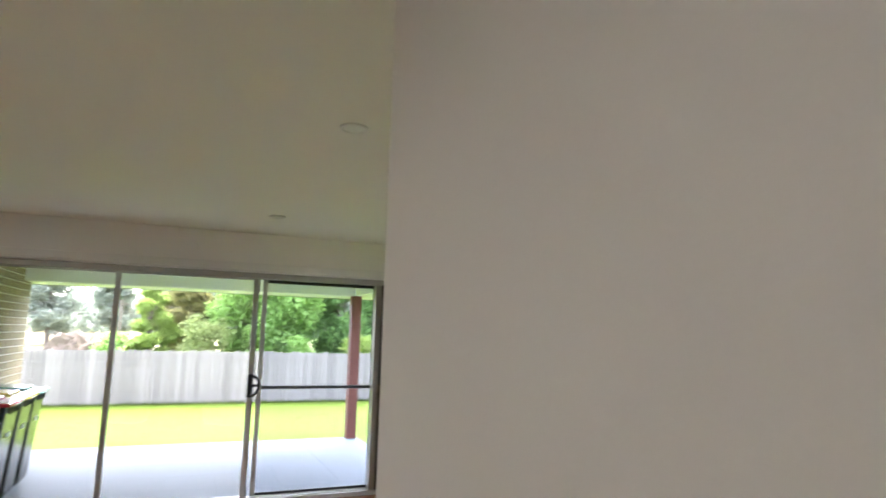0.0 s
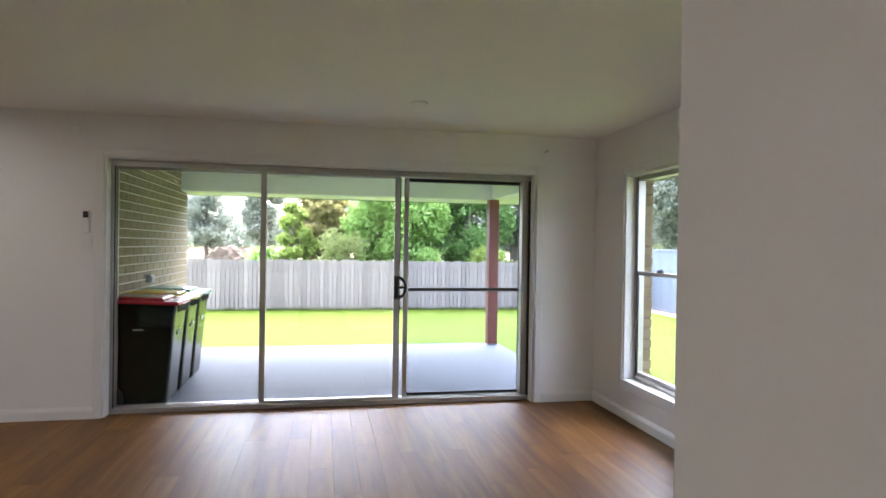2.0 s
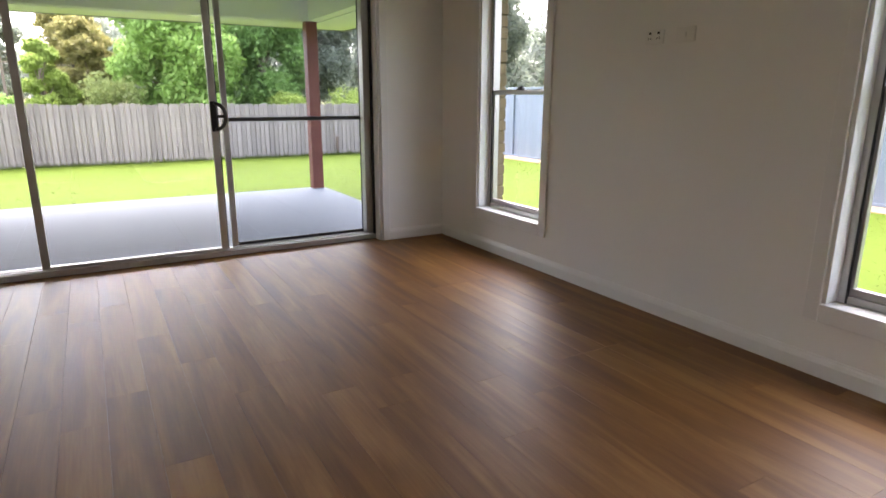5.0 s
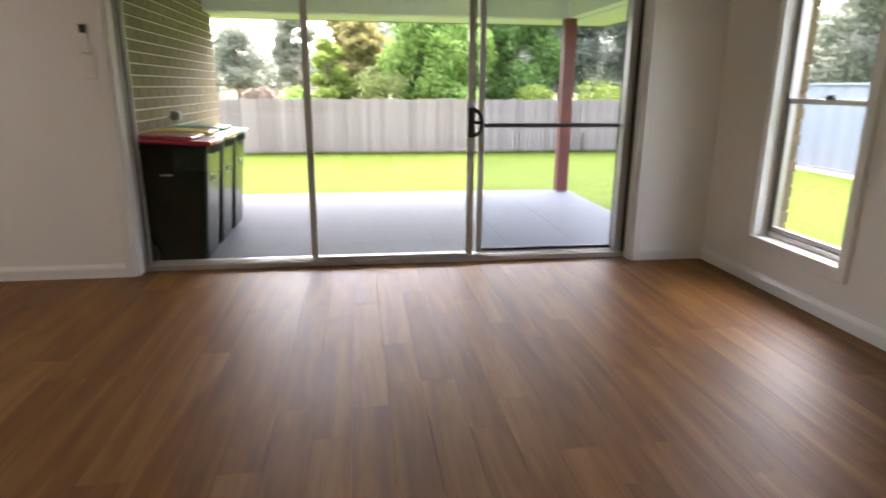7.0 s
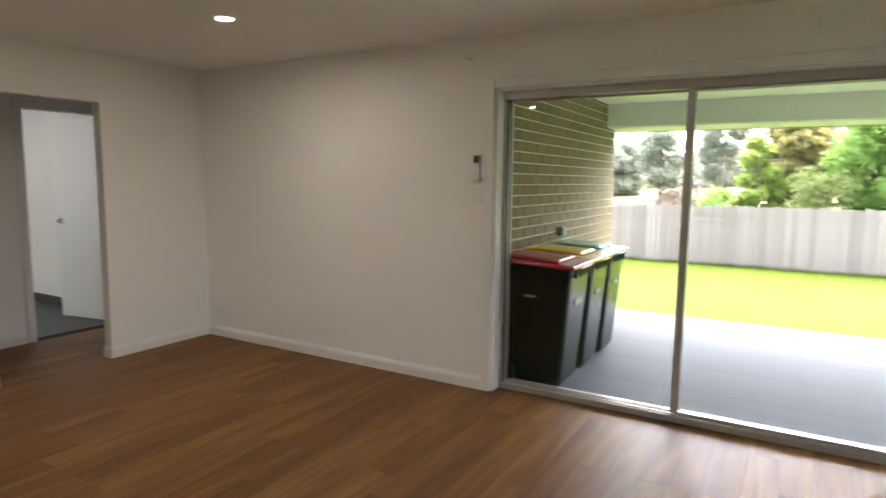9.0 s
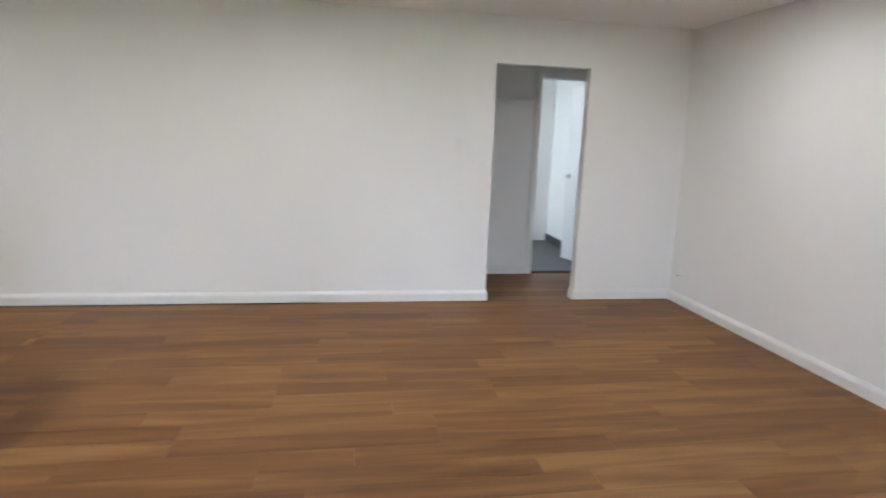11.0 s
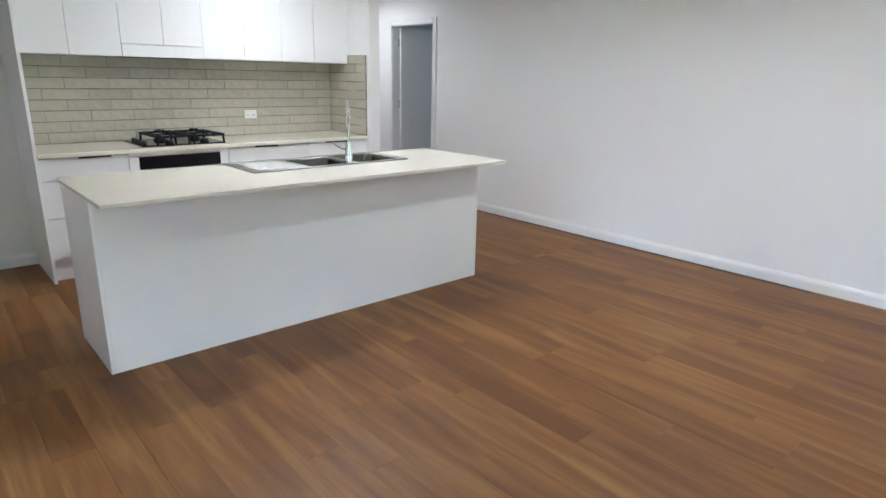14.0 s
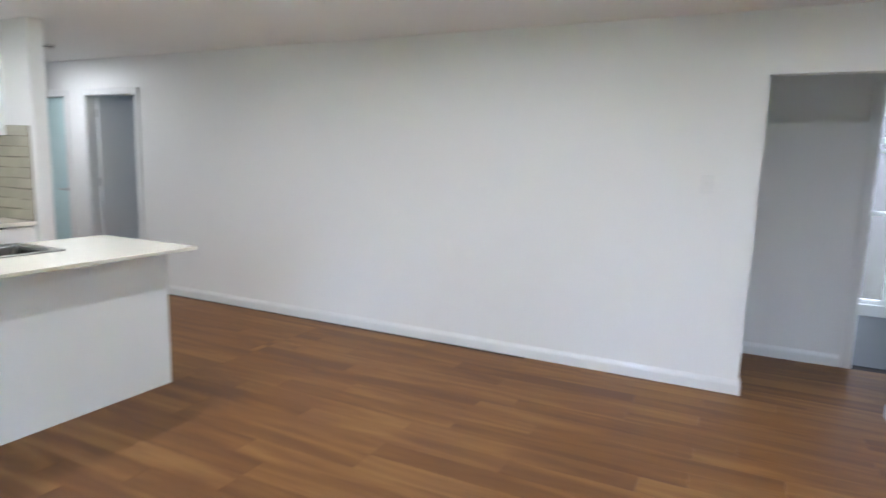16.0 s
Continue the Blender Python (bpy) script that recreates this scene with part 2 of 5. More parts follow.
wall("wall_north", "y", 0.0, 0.11, (XW - 0.09, 0.0), (0, H), [(DX0, DX1, 0, DZ)], M_WALL, "white painted plaster wall around the sliding door")
wall("wall_east", "x", 0.0, 0.11, (YN, 0.11), (0, H), list(WINDOWS), M_WALL, "white painted plaster wall with two tall windows")
wall("wall_west", "x", XW - 0.09, XW, (-10.5, 0.0), (0, H), [(OY0, OY1, 0, OZ), (*KD, 0, 2.04), (*BD, 0, 2.04)], M_WALL, "long white painted plaster wall with doorways")
wall("wall_rear", "y", YN - 0.09, YN, (XN, 0.0), (0, H), [], M_WALL, "white painted plaster wall behind the living area")
wall("wall_kitchen_side", "x", XN, XN + 0.09, (YK - 0.09, YN - 0.09), (0, H), [], M_WALL, "white painted plaster wall beside the kitchen")
wall("wall_south", "y", YK - 0.09, YK, (XNIB - 0.09, XN), (0, H), [], M_WALL, "white painted plaster wall behind the kitchen")
wall("wall_nib", "x", XNIB - 0.11, XNIB, (YK, -6.62), (0, H), [], M_WALL, "white painted wall end beside the kitchen bench")
wall("wall_passage", "x", XNIB - 0.11, XNIB - 0.02, (-10.5, YK - 0.09), (0, H), [], M_WALL, "white painted wall of the rear passage")
wall("wall_passage_end", "y", -10.6, -10.5, (XW - 0.09, XNIB - 0.02), (0, H), [], M_WALL, "white painted end wall of the rear passage")
# side hall and laundry behind the opening
XL, XB, LD = -8.10, -10.15, (-1.02, -0.18)
wall("wall_lobby", "x", XL - 0.09, XL, (-3.2, 0.0), (0, H), [(*LD, 0, 2.04)], M_WALL, "white painted wall of the side hall with a doorway")
wall("wall_lobby_south", "y", -3.29, -3.2, (XB, XW - 0.09), (0, H), [], M_WALL, "white painted wall at the end of the side hall")
wall("wall_lobby_north", "y", 0.0, 0.11, (XL - 0.09, XW - 0.09), (0, H), [], M_WALL, "white painted wall at the end of the side hall")
wall("wall_laundry_north", "y", -0.12, 0.11, (XB - 0.1, XL - 0.0901), (0, H), [], M_WALL, "white painted laundry wall with dark tiled skirting")
wall("wall_laundry_west", "x", XB - 0.1, XB, (-3.29, 0.0), (0, H), [(-2.3, -0.42, 0.12, 2.06), (-3.1, -2.5, 1.0, 2.06)], M_WALL, "white painted laundry wall with a glazed door")
wall("wall_bedroom", "x", XW - 3.0, XW - 2.9, (-10.5, -6.8), (0, H), [(-8.0, -7.0, 0.95, 2.05)], M_WALL, "white painted wall of a back room with an assumed window")
wall("wall_bedroom_side", "y", -6.9, -6.8, (XW - 2.9, XW - 0.09), (0, H), [], M_WALL, "white painted side wall of a dim back room")
wall("wall_bedroom_end", "y", -10.6, -10.5, (XW - 3.0, XW - 0.09), (0, H), [], M_WALL, "white painted end wall of a dim back room")
tagged(part("ceiling", box((XW - 3.2, -10.6, H), (0.11, 0.11, H + 0.1)), M_CEIL), "flat white painted plasterboard ceiling", "ceiling", kind="structure")

# ---- more materials ----
M_TILE = surface("glazed_tile", (0.47, 0.445, 0.355), 0.06, vary=0.05, scale=8, grain=15, bump=1.0, spread=0.06, relief=0.009, fineness=1)
# joint colour darkened, painting in the shadow lines between tile rows
M_GROUT = surface("grout_shadowed", (0.17, 0.15, 0.12), 0.9, grain=300, bump=0.1)
M_STEEL = surface("brushed_steel", (0.29, 0.285, 0.265), 0.34, 1.0, vary=0.06, grain=160, bump=0.02)
M_CHROME = surface("chrome", (0.78, 0.79, 0.80), 0.06, 1.0, vary=0.02, bump=0.0)
M_IRON = surface("cast_iron", (0.008, 0.008, 0.009), 0.55, spec=0.2, vary=0.2, grain=120, bump=0.1)
M_BLACKGLASS = surface("black_glass", (0.006, 0.006, 0.007), 0.06, spec=0.2, vary=0.1, bump=0.0)
M_PLASTIC = surface("white_plastic", (0.80, 0.80, 0.78), 0.35, vary=0.01, bump=0.0)
M_GREYPLASTIC = surface("grey_plastic", (0.30, 0.31, 0.32), 0.4, vary=0.05, bump=0.0)
M_BIN = surface("green_bin_plastic", (0.0030, 0.0095, 0.0060), 0.2, spec=0.28, vary=0.15, scale=5, grain=90, bump=0.03)
M_LID_RED = surface("red_lid", (0.36, 0.018, 0.038), 0.2, vary=0.12, grain=40, bump=0.02)
M_LID_YELLOW = surface("yellow_lid", (0.55, 0.38, 0.02), 0.25, vary=0.12, grain=40, bump=0.02)
M_LID_GREEN = surface("green_lid", (0.14, 0.36, 0.27), 0.2, vary=0.12, grain=40, bump=0.02)
M_COLORBOND = surface("blue_grey_steel", (0.15, 0.185, 0.235), 0.45, 0.1, vary=0.06, scale=1.5, bump=0.02)
M_SAND = surface("sandy_soil", (0.30, 0.19, 0.105), 0.95, vary=0.25, scale=6, grain=60, bump=0.4)
M_DARKTILE = surface("dark_floor_tile", (0.055, 0.058, 0.065), 0.4, vary=0.12, scale=3, grain=80, bump=0.04)
M_FROST = surface("frosted_glass", (0.58, 0.74, 0.75), 0.35, vary=0.03, scale=1.5, bump=0.02)
M_MESH = glass("insect_mesh", (0.85, 0.87, 0.90), 0.4)
M_ROOF = surface("roof_sheet", (0.16, 0.16, 0.17), 0.5, vary=0.08, bump=0.05)
M_BARK = surface("bark", (0.15, 0.12, 0.095), 0.9, vary=0.3, scale=4, grain=25, bump=0.5, stretch=(1, 1, 0.25))
M_STRAW = surface("dry_brush", (0.13, 0.095, 0.07), 0.95, vary=0.35, scale=3, grain=20, bump=0.5)
M_FIELD = surface("dry_field", (0.13, 0.115, 0.042), 0.9, vary=0.25, scale=0.15, grain=3, bump=0.3)
M_LAMP = glow("lit_lamp_face", (1.0, 0.90, 0.76), 14.0)
# darker than the deck's steel: shade inside the bowls put into the colour
M_BOWL = surface("polished_bowl_steel_shaded", (0.20, 0.197, 0.19), 0.2, 1.0, vary=0.06, grain=160, bump=0.02)
M_DARKRAIL = surface("dark_grey_rail", (0.075, 0.078, 0.085), 0.4, vary=0.05, bump=0.0)


def foliage(name, dark, light, through_light=0.35):
    """Leaves: each differs a little, and lets some light through."""
    m = bpy.data.materials.new(name)
    m.use_nodes = True
    n, l = links(m)
    p, out = n["Principled BSDF"], n["Material Output"]
    geo, ramp = n.new("ShaderNodeNewGeometry"), n.new("ShaderNodeValToRGB")
    ramp.color_ramp.elements[0].color, ramp.color_ramp.elements[1].color = (*dark, 1), (*light, 1)
    l.new(geo.outputs["Random Per Island"], ramp.inputs[0])
    l.new(ramp.outputs[0], p.inputs["Base Color"])
    p.inputs["Roughness"].default_value = 0.6
    p.inputs["Specular IOR Level"].default_value = 0.2
    tr, mix = n.new("ShaderNodeBsdfTranslucent"), n.new("ShaderNodeMixShader")
    l.new(ramp.outputs[0], tr.inputs[0])
    mix.inputs[0].default_value = through_light
    l.new(p.outputs[0], mix.inputs[1])
    l.new(tr.outputs[0], mix.inputs[2])
    l.new(mix.outputs[0], out.inputs[0])
    return m


M_GREEN = foliage("leaf_fresh_green", (0.17, 0.29, 0.06), (0.34, 0.50, 0.16), 0.5)
M_DEEP = foliage("leaf_deep_green", (0.12, 0.22, 0.065), (0.22, 0.36, 0.11), 0.5)
M_LIME = foliage("leaf_lime", (0.20, 0.28, 0.055), (0.34, 0.43, 0.12), 0.5)
M_OLIVE = foliage("leaf_olive", (0.15, 0.19, 0.065), (0.27, 0.32, 0.12), 0.5)
# gum leaves, paled so that distance haze sits in their colour
M_GUM = foliage("leaf_gum_hazed", (0.17, 0.20, 0.16), (0.29, 0.32, 0.25), 0.5)
M_AUTUMN = foliage("leaf_autumn_tan", (0.20, 0.19, 0.07), (0.36, 0.33, 0.14), 0.5)
M_BLADE = foliage("grass_blade", (0.045, 0.070, 0.006), (0.066, 0.096, 0.010))


# ---- doors, windows and trim of the shell ----
def bar(name, lo, hi, material, parent, bevel=0.003, label=""):
    return part(name, box(lo, hi, bevel), material, parent, label)


def skirting(name, axis, face, side, a, b):
    """A profiled skirting board along a wall's face; side is the way that it stands out."""
    prof = ((0, 0), (0.016, 0), (0.016, 0.062), (0.011, 0.078), (0.007, 0.084), (0.005, 0.092), (0, 0.092))
    bm = bmesh.new()
    rings = []
    for s in (a, b):
        rings.append([bm.verts.new((face + side * d, s, z) if axis == "x" else (s, face + side * d, z)) for d, z in prof])
    k = len(prof)
    for i in range(k):
        bm.faces.new((rings[0][i], rings[0][(i + 1) % k], rings[1][(i + 1) % k], rings[1][i]))
    bm.faces.new(rings[0])
    bm.faces.new(rings[1][::-1])
    bmesh.ops.recalc_face_normals(bm, faces=bm.faces)
    return tagged(part(name, bm, M_TRIM), "white gloss painted skirting board along the wall", "skirting", kind="structure")


AW = 0.065
skirting("baseboard", "y", 0, -1, XW, DX0 - AW)
skirting("baseboard", "y", 0, -1, DX1 + AW, 0)
skirting("baseboard", "x", 0, -1, YN, 0)
skirting("baseboard", "y", YN, 1, XN, 0)
skirting("baseboard", "x", XN, -1, YK, YN)
skirting("baseboard", "x", XW, 1, KD[1] + AW, OY0)
skirting("baseboard", "x", XW, 1, OY1, 0)
skirting("baseboard", "x", XW, 1, BD[1] + AW, KD[0] - AW)
skirting("baseboard", "y", OY0, 1, XW - 0.09, XW + 0.016)
skirting("baseboard", "y", OY1, -1, XW - 0.09, XW + 0.016)
skirting("baseboard", "x", XL, 1, -3.2, LD[0] - AW)
skirting("baseboard", "y", YK, 1, -2.925, XN)
skirting("baseboard", "y", -6.62, 1, XNIB - 0.11, XNIB)
skirting("baseboard", "x", XNIB - 0.11, -1, -10.5, -6.62)


def architrave(name, parent, axis, face, side, a, b, z0, z1, foot):
    """Moulded boards round an opening: two uprights and a head, and a lower board where it has no foot on the floor."""
    d0, d1 = sorted((face, face + side * 0.018))

    def board(lo, hi):
        (u0, v0), (u1, v1) = lo, hi
        bar(name, (d0, u0, v0) if axis == "x" else (u0, d0, v0), (d1, u1, v1) if axis == "x" else (u1, d1, v1), M_TRIM, parent, 0.005)
    base = 0 if foot else z0 - AW
    board((a - AW, base), (a, z1 + AW))
    board((b, base), (b + AW, z1 + AW))
    board((a, z1), (b, z1 + AW))
    if not foot:
        board((a, z0 - AW), (b, z0))


# the sliding door
sd = tagged(new("door_1"), "wide aluminium sliding glass door with a black-framed insect screen", "door", kind="structure")
architrave("architrave", sd, "y", 0, -1, DX0, DX1, 0, DZ, True)
bar("lining", (DX0, 0.002, 0), (DX0 + 0.018, 0.172, DZ), M_TRIM, sd)
bar("lining", (DX1 - 0.018, 0.002, 0), (DX1, 0.172, DZ), M_TRIM, sd)
bar("lining", (DX0 + 0.018, 0.002, DZ - 0.012), (DX1 - 0.018, 0.172, DZ), M_TRIM, sd)
fx0, fx1, fz = DX0 + 0.018, DX1 - 0.018, DZ - 0.012
bar("sill", (fx0, 0.095, 0.001), (fx1, 0.220, 0.042), M_ALU, sd)
bar("sill_track", (fx0 + 0.03, 0.120, 0.042), (fx1 - 0.05, 0.128, 0.050), M_ALU, sd, 0)
bar("sill_track", (fx0 + 0.03, 0.152, 0.042), (fx1 - 0.05, 0.160, 0.050), M_ALU, sd, 0)
bar("frame_head", (fx0, 0.095, fz - 0.050), (fx1, 0.220, fz), M_ALU, sd)
bar("frame_jamb", (fx0, 0.095, 0.042), (fx0 + 0.022, 0.220, fz - 0.050), M_ALU, sd)
bar("jamb_seal", (fx0 + 0.022, 0.110, 0.042), (fx0 + 0.029, 0.118, fz - 0.050), M_BLACK, sd, 0, "thin black rubber seal")
bar("frame_jamb", (fx1 - 0.070, 0.120, 0.042), (fx1 - 0.012, 0.198, fz - 0.050), M_ALU, sd)
bar("jamb_channel", (fx1 - 0.012, 0.095, 0.042), (fx1, 0.220, fz - 0.050), M_BLACK, sd, 0, "dark channel of the frame")


def panel(name, parent, x0, x1, y, z0, z1, stile, rail, material, pane, thick=0.03):
    leaf = part(name, box((x0, y, z0), (x0 + stile, y + thick, z1), 0.003), material, parent)
    bar("stile", (x1 - stile, y, z0), (x1, y + thick, z1), material, leaf)
    bar("rail", (x0 + stile, y, z0), (x1 - stile, y + thick, z0 + rail), material, leaf)
    bar("rail", (x0 + stile, y, z1 - rail), (x1 - stile, y + thick, z1), material, leaf)
    g = part("pane", box((x0 + stile, y + thick / 2 - 0.003, z0 + rail), (x1 - stile, y + thick / 2 + 0.003, z1 - rail)), pane, leaf, "clear glass pane")
    g.visible_shadow = False
    return leaf


M1, M2 = -2.948, -1.824
panel("fixed_panel", sd, fx0 + 0.022, M1 + 0.020, 0.165, 0.043, fz - 0.051, 0.012, 0.012, M_ALU, M_GLASS)
panel("fixed_panel", sd, M1 - 0.008, M2 + 0.02, 0.197, 0.043, fz - 0.051, 0.020, 0.010, M_ALU, M_GLASS, 0.016)
slider = panel("sliding_panel", sd, M1 - 0.024, M2 + 0.034, 0.122, 0.051, fz - 0.051, 0.046, 0.012, M_ALU, M_GLASS)
bar("stile_seal", (M2 + 0.034, 0.126, 0.052), (M2 + 0.041, 0.150, fz - 0.052), M_BLACK, slider, 0, "black brush seal")
# D-shaped pull on the sliding leaf
hb = box((M2 - 0.012, 0.108, 0.92), (M2 + 0.030, 0.122, 1.13), 0.006)
handle = part("handle_plate", hb, M_BLACK, slider, "black latch plate with a D-shaped pull")
arc = [(M2 + 0.020, 0.102, 0.935)] + [(M2 + 0.020 + 0.066 * math.sin(math.pi * k / 10), 0.094, 1.025 - 0.090 * math.cos(math.pi * k / 10)) for k in range(11)] + [(M2 + 0.020, 0.102, 1.115)]
part("pull", tube(arc, 0.013), M_BLACK, handle, smooth=True)
part("thumb_latch", box((M2 + 0.028, 0.098, 1.015), (M2 + 0.078, 0.110, 1.037), 0.004), M_BLACK, handle)
screen = panel("screen_door", sd, M2 + 0.080, fx1 - 0.041, 0.200, 0.044, fz - 0.051, 0.032, 0.030, M_BLACK, M_MESH, 0.018)
bar("mid_rail", (M2 + 0.112, 0.199, 0.985), (fx1 - 0.073, 0.219, 1.015), M_DARKRAIL, screen)
bar("screen_stile", (M2 + 0.078, 0.178, 0.050), (M2 + 0.120, 0.199, fz - 0.054), M_ALU, screen, label="pale aluminium stile")
bar("bottom_rail", (M2 + 0.120, 0.172, 0.043), (fx1 - 0.070, 0.199, 0.052), M_ALU, screen)


def window(name, y0, y1, z0, z1):
    w = tagged(new(name), "tall white-trimmed aluminium double-hung window", "window", kind="structure")
    architrave("architrave", w, "x", 0, -1, y0, y1, z0, z1, False)
    lx0, lx1 = -0.004, 0.098
    bar("lining", (lx0, y0, z0), (lx1, y0 + 0.018, z1), M_TRIM, w)
    bar("lining", (lx0, y1 - 0.018, z0), (lx1, y1, z1), M_TRIM, w)
    bar("lining", (lx0, y0 + 0.018, z1 - 0.018), (lx1, y1 - 0.018, z1), M_TRIM, w)
    bar("window_sill", (-0.022, y0 + 0.002, z0 - 0.004), (lx1, y1 - 0.002, z0 + 0.018), M_TRIM, w, 0.004)
    a, b, c, d = y0 + 0.018, y1 - 0.018, z0 + 0.018, z1 - 0.018
    fr = bar("window_frame", (0.080, a, c), (0.150, a + 0.032, d), M_ALU, w)
    bar("jamb", (0.080, b - 0.032, c), (0.150, b, d), M_ALU, fr)
    bar("head", (0.080, a + 0.032, d - 0.035), (0.150, b - 0.032, d), M_ALU, fr)
    bar("foot", (0.080, a + 0.032, c), (0.150, b - 0.032, c + 0.035), M_ALU, fr)
    bar("jamb_seal", (0.078, b - 0.040, c), (0.086, b - 0.032, d), M_BLACK, fr, 0)
    zm = 1.195
    sash = bar("lower_sash", (0.090, a + 0.032, zm - 0.012), (0.120, b - 0.032, zm + 0.020), M_ALU, w)
    bar("sash_rail", (0.090, a + 0.032, c + 0.035), (0.120, b - 0.032, c + 0.068), M_ALU, sash)
    bar("sash_stile", (0.090, a + 0.032, c + 0.068), (0.120, a + 0.052, zm - 0.012), M_ALU, sash)
    bar("sash_stile", (0.090, b - 0.052, c + 0.068), (0.120, b - 0.032, zm - 0.012), M_ALU, sash)
    for za, zb, gx in ((c + 0.068, zm - 0.012, 0.103), (zm + 0.020, d - 0.035, 0.130)):
        g = part("pane", box((gx, a + 0.034, za), (gx + 0.005, b - 0.034, zb)), M_GLASS, w, "clear glass pane")
        g.visible_shadow = False
    latch = part("sash_latch", box((0.075, (y0 + y1) / 2 - 0.03, zm + 0.020), (0.110, (y0 + y1) / 2 + 0.03, zm + 0.032), 0.005), M_BLACK, w, "black sash latch")
    part("latch_lever", rod((0.085, (y0 + y1) / 2 - 0.035, zm + 0.040), (0.085, (y0 + y1) / 2 + 0.015, zm + 0.036), 0.008), M_BLACK, latch)
    return w


for i, (y0, y1, z0, z1) in enumerate(WINDOWS):
    window("window_%d" % (i + 1), y0, y1, z0, z1)


def lever(parent, at, along, out):
    """A round rose and a bent lever, on a door's face."""
    at, along, out = Vector(at), Vector(along), Vector(out)
    rose = part("handle", rod(at, at + out * 0.010, 0.026, sides=20), M_CHROME, parent, "satin chrome lever handle", smooth=False)
    part("lever", tube([at + out * 0.01, at + out * 0.045, at + out * 0.052 + along * 0.012, at + out * 0.052 + along * 0.11], 0.009), M_CHROME, rose, smooth=True)


def door_frame(name, face, y0, y1, label, depth=0.09):
    """A jamb lining right through a wall across x, with architraves on its +x side."""
    d = tagged(new(name), label, "door", kind="structure")
    architrave("architrave", d, "x", face, 1, y0 + 0.012, y1 - 0.012, 0, 2.028, True)
    bar("jamb", (face - depth, y0, 0), (face + 0.002, y0 + 0.018, 2.04), M_TRIM, d)
    bar("jamb", (face - depth, y1 - 0.018, 0), (face + 0.002, y1, 2.04), M_TRIM, d)
    bar("jamb_head", (face - depth, y0 + 0.018, 2.022), (face + 0.002, y1 - 0.018, 2.04), M_TRIM, d)
    return d


def leaf_at(parent, hinge, turn, width, material, label, flip=1):
    """A flush door leaf swung about its hinge line; turn in degrees from +y."""
    bm = box((-0.018, 0.0, 0.012), (0.018, width, 2.018), 0.003)
    bmesh.ops.transform(bm, matrix=pose(hinge[0], hinge[1], 0, 0, 0, turn), verts=bm.verts)
    leaf = part("door_leaf", bm, material, parent, label)
    m = pose(hinge[0], hinge[1], 0, 0, 0, turn).to_3x3()
    for side in (1, -1):
        at = Vector((hinge[0], hinge[1], 1.0)) + m @ Vector((side * 0.018, width - 0.065, 0))
        lever(leaf, at, m @ Vector((0, -1, 0)), m @ Vector((side, 0, 0)))
    for z in (0.25, 1.05, 1.80):
        part("hinge", rod(Vector((hinge[0], hinge[1], z)) + m @ Vector((flip * 0.022, -0.004, 0)), Vector((hinge[0], hinge[1], z + 0.09)) + m @ Vector((flip * 0.022, -0.004, 0)), 0.007), M_STEEL, leaf)
    return leaf


kd = door_frame("door_2", XW, *KD, "open flush door in a white frame beyond the kitchen")
leaf_at(kd, (XW - 0.10, KD[0] + 0.036), 90 - 6, 0.76, M_DOOR, "flush white door leaf, open", -1)
bd = door_frame("door_3", XW, *BD, "pale frosted glass door in a white frame")
leaf_at(bd, (XW - 0.05, BD[0] + 0.02), 0, 0.76, M_FROST, "pale frosted blue-green door leaf, closed")
ld = door_frame("door_4", XL, *LD, "open white laundry door in a white frame")
leaf_at(ld, (XL - 0.10, LD[1] - 0.030), 90 + 10, 0.74, M_DOOR, "flush white door leaf, swung open")

# added window out of view, which holds the laundry's fill lamp
lw = tagged(new("window_3"), "small added laundry window with a white frame, out of view", "window", kind="structure")
for a, b in (((-3.1, 1.0), (-3.07, 2.06)), ((-2.53, 1.0), (-2.5, 2.06)), ((-3.07, 1.0), (-2.53, 1.03)), ((-3.07, 2.03), (-2.53, 2.06))):
    bar("window_frame", (XB - 0.08, a[0], a[1]), (XB - 0.03, b[0], b[1]), M_TRIM, lw)
bw = tagged(new("window_4"), "plain assumed back room window with a white frame, out of view", "window", kind="structure")
for a, b in (((-8.0, 0.95), (-7.96, 2.05)), ((-7.04, 0.95), (-7.0, 2.05)), ((-7.96, 0.95), (-7.04, 0.99)), ((-7.96, 2.01), (-7.04, 2.05))):
    bar("window_frame", (XW - 2.98, a[0], a[1]), (XW - 2.93, b[0], b[1]), M_TRIM, bw)
part("pane", box((XW - 2.958, -7.96, 0.99), (XW - 2.952, -7.04, 2.01)), M_GLASS, bw, "clear glass pane").visible_shadow = False
# glazed laundry door and the dark tiled floor
lg = tagged(new("door_5"), "glazed laundry door with white rails", "door", kind="structure")
for a, b in (((-2.3, 0.12), (-2.25, 2.06)), ((-0.47, 0.12), (-0.42, 2.06)), ((-1.38, 0.12), (-1.34, 2.06))):
    bar("stile", (XB - 0.07, a[0], a[1]), (XB - 0.03, b[0], b[1]), M_TRIM, lg)
for z0, z1 in ((0.12, 0.17), (1.03, 1.07), (1.65, 1.69), (1.74, 1.80), (2.01, 2.06)):
    for ya, yb in ((-2.25, -1.38), (-1.34, -0.47)):
        bar("rail", (XB - 0.065, ya, z0), (XB - 0.035, yb, z1), M_TRIM, lg)
for ya, yb in ((-2.25, -1.38), (-1.34, -0.47)):
    part("pane", box((XB - 0.053, ya, 0.17), (XB - 0.047, yb, 2.01)), M_GLASS, lg).visible_shadow = False
tagged(part("floor_laundry", box((XB, -3.2, 0.0), (XL - 0.09, -0.12, 0.004)), M_DARKTILE), "dark grey tiled laundry floor", "floor", kind="structure")
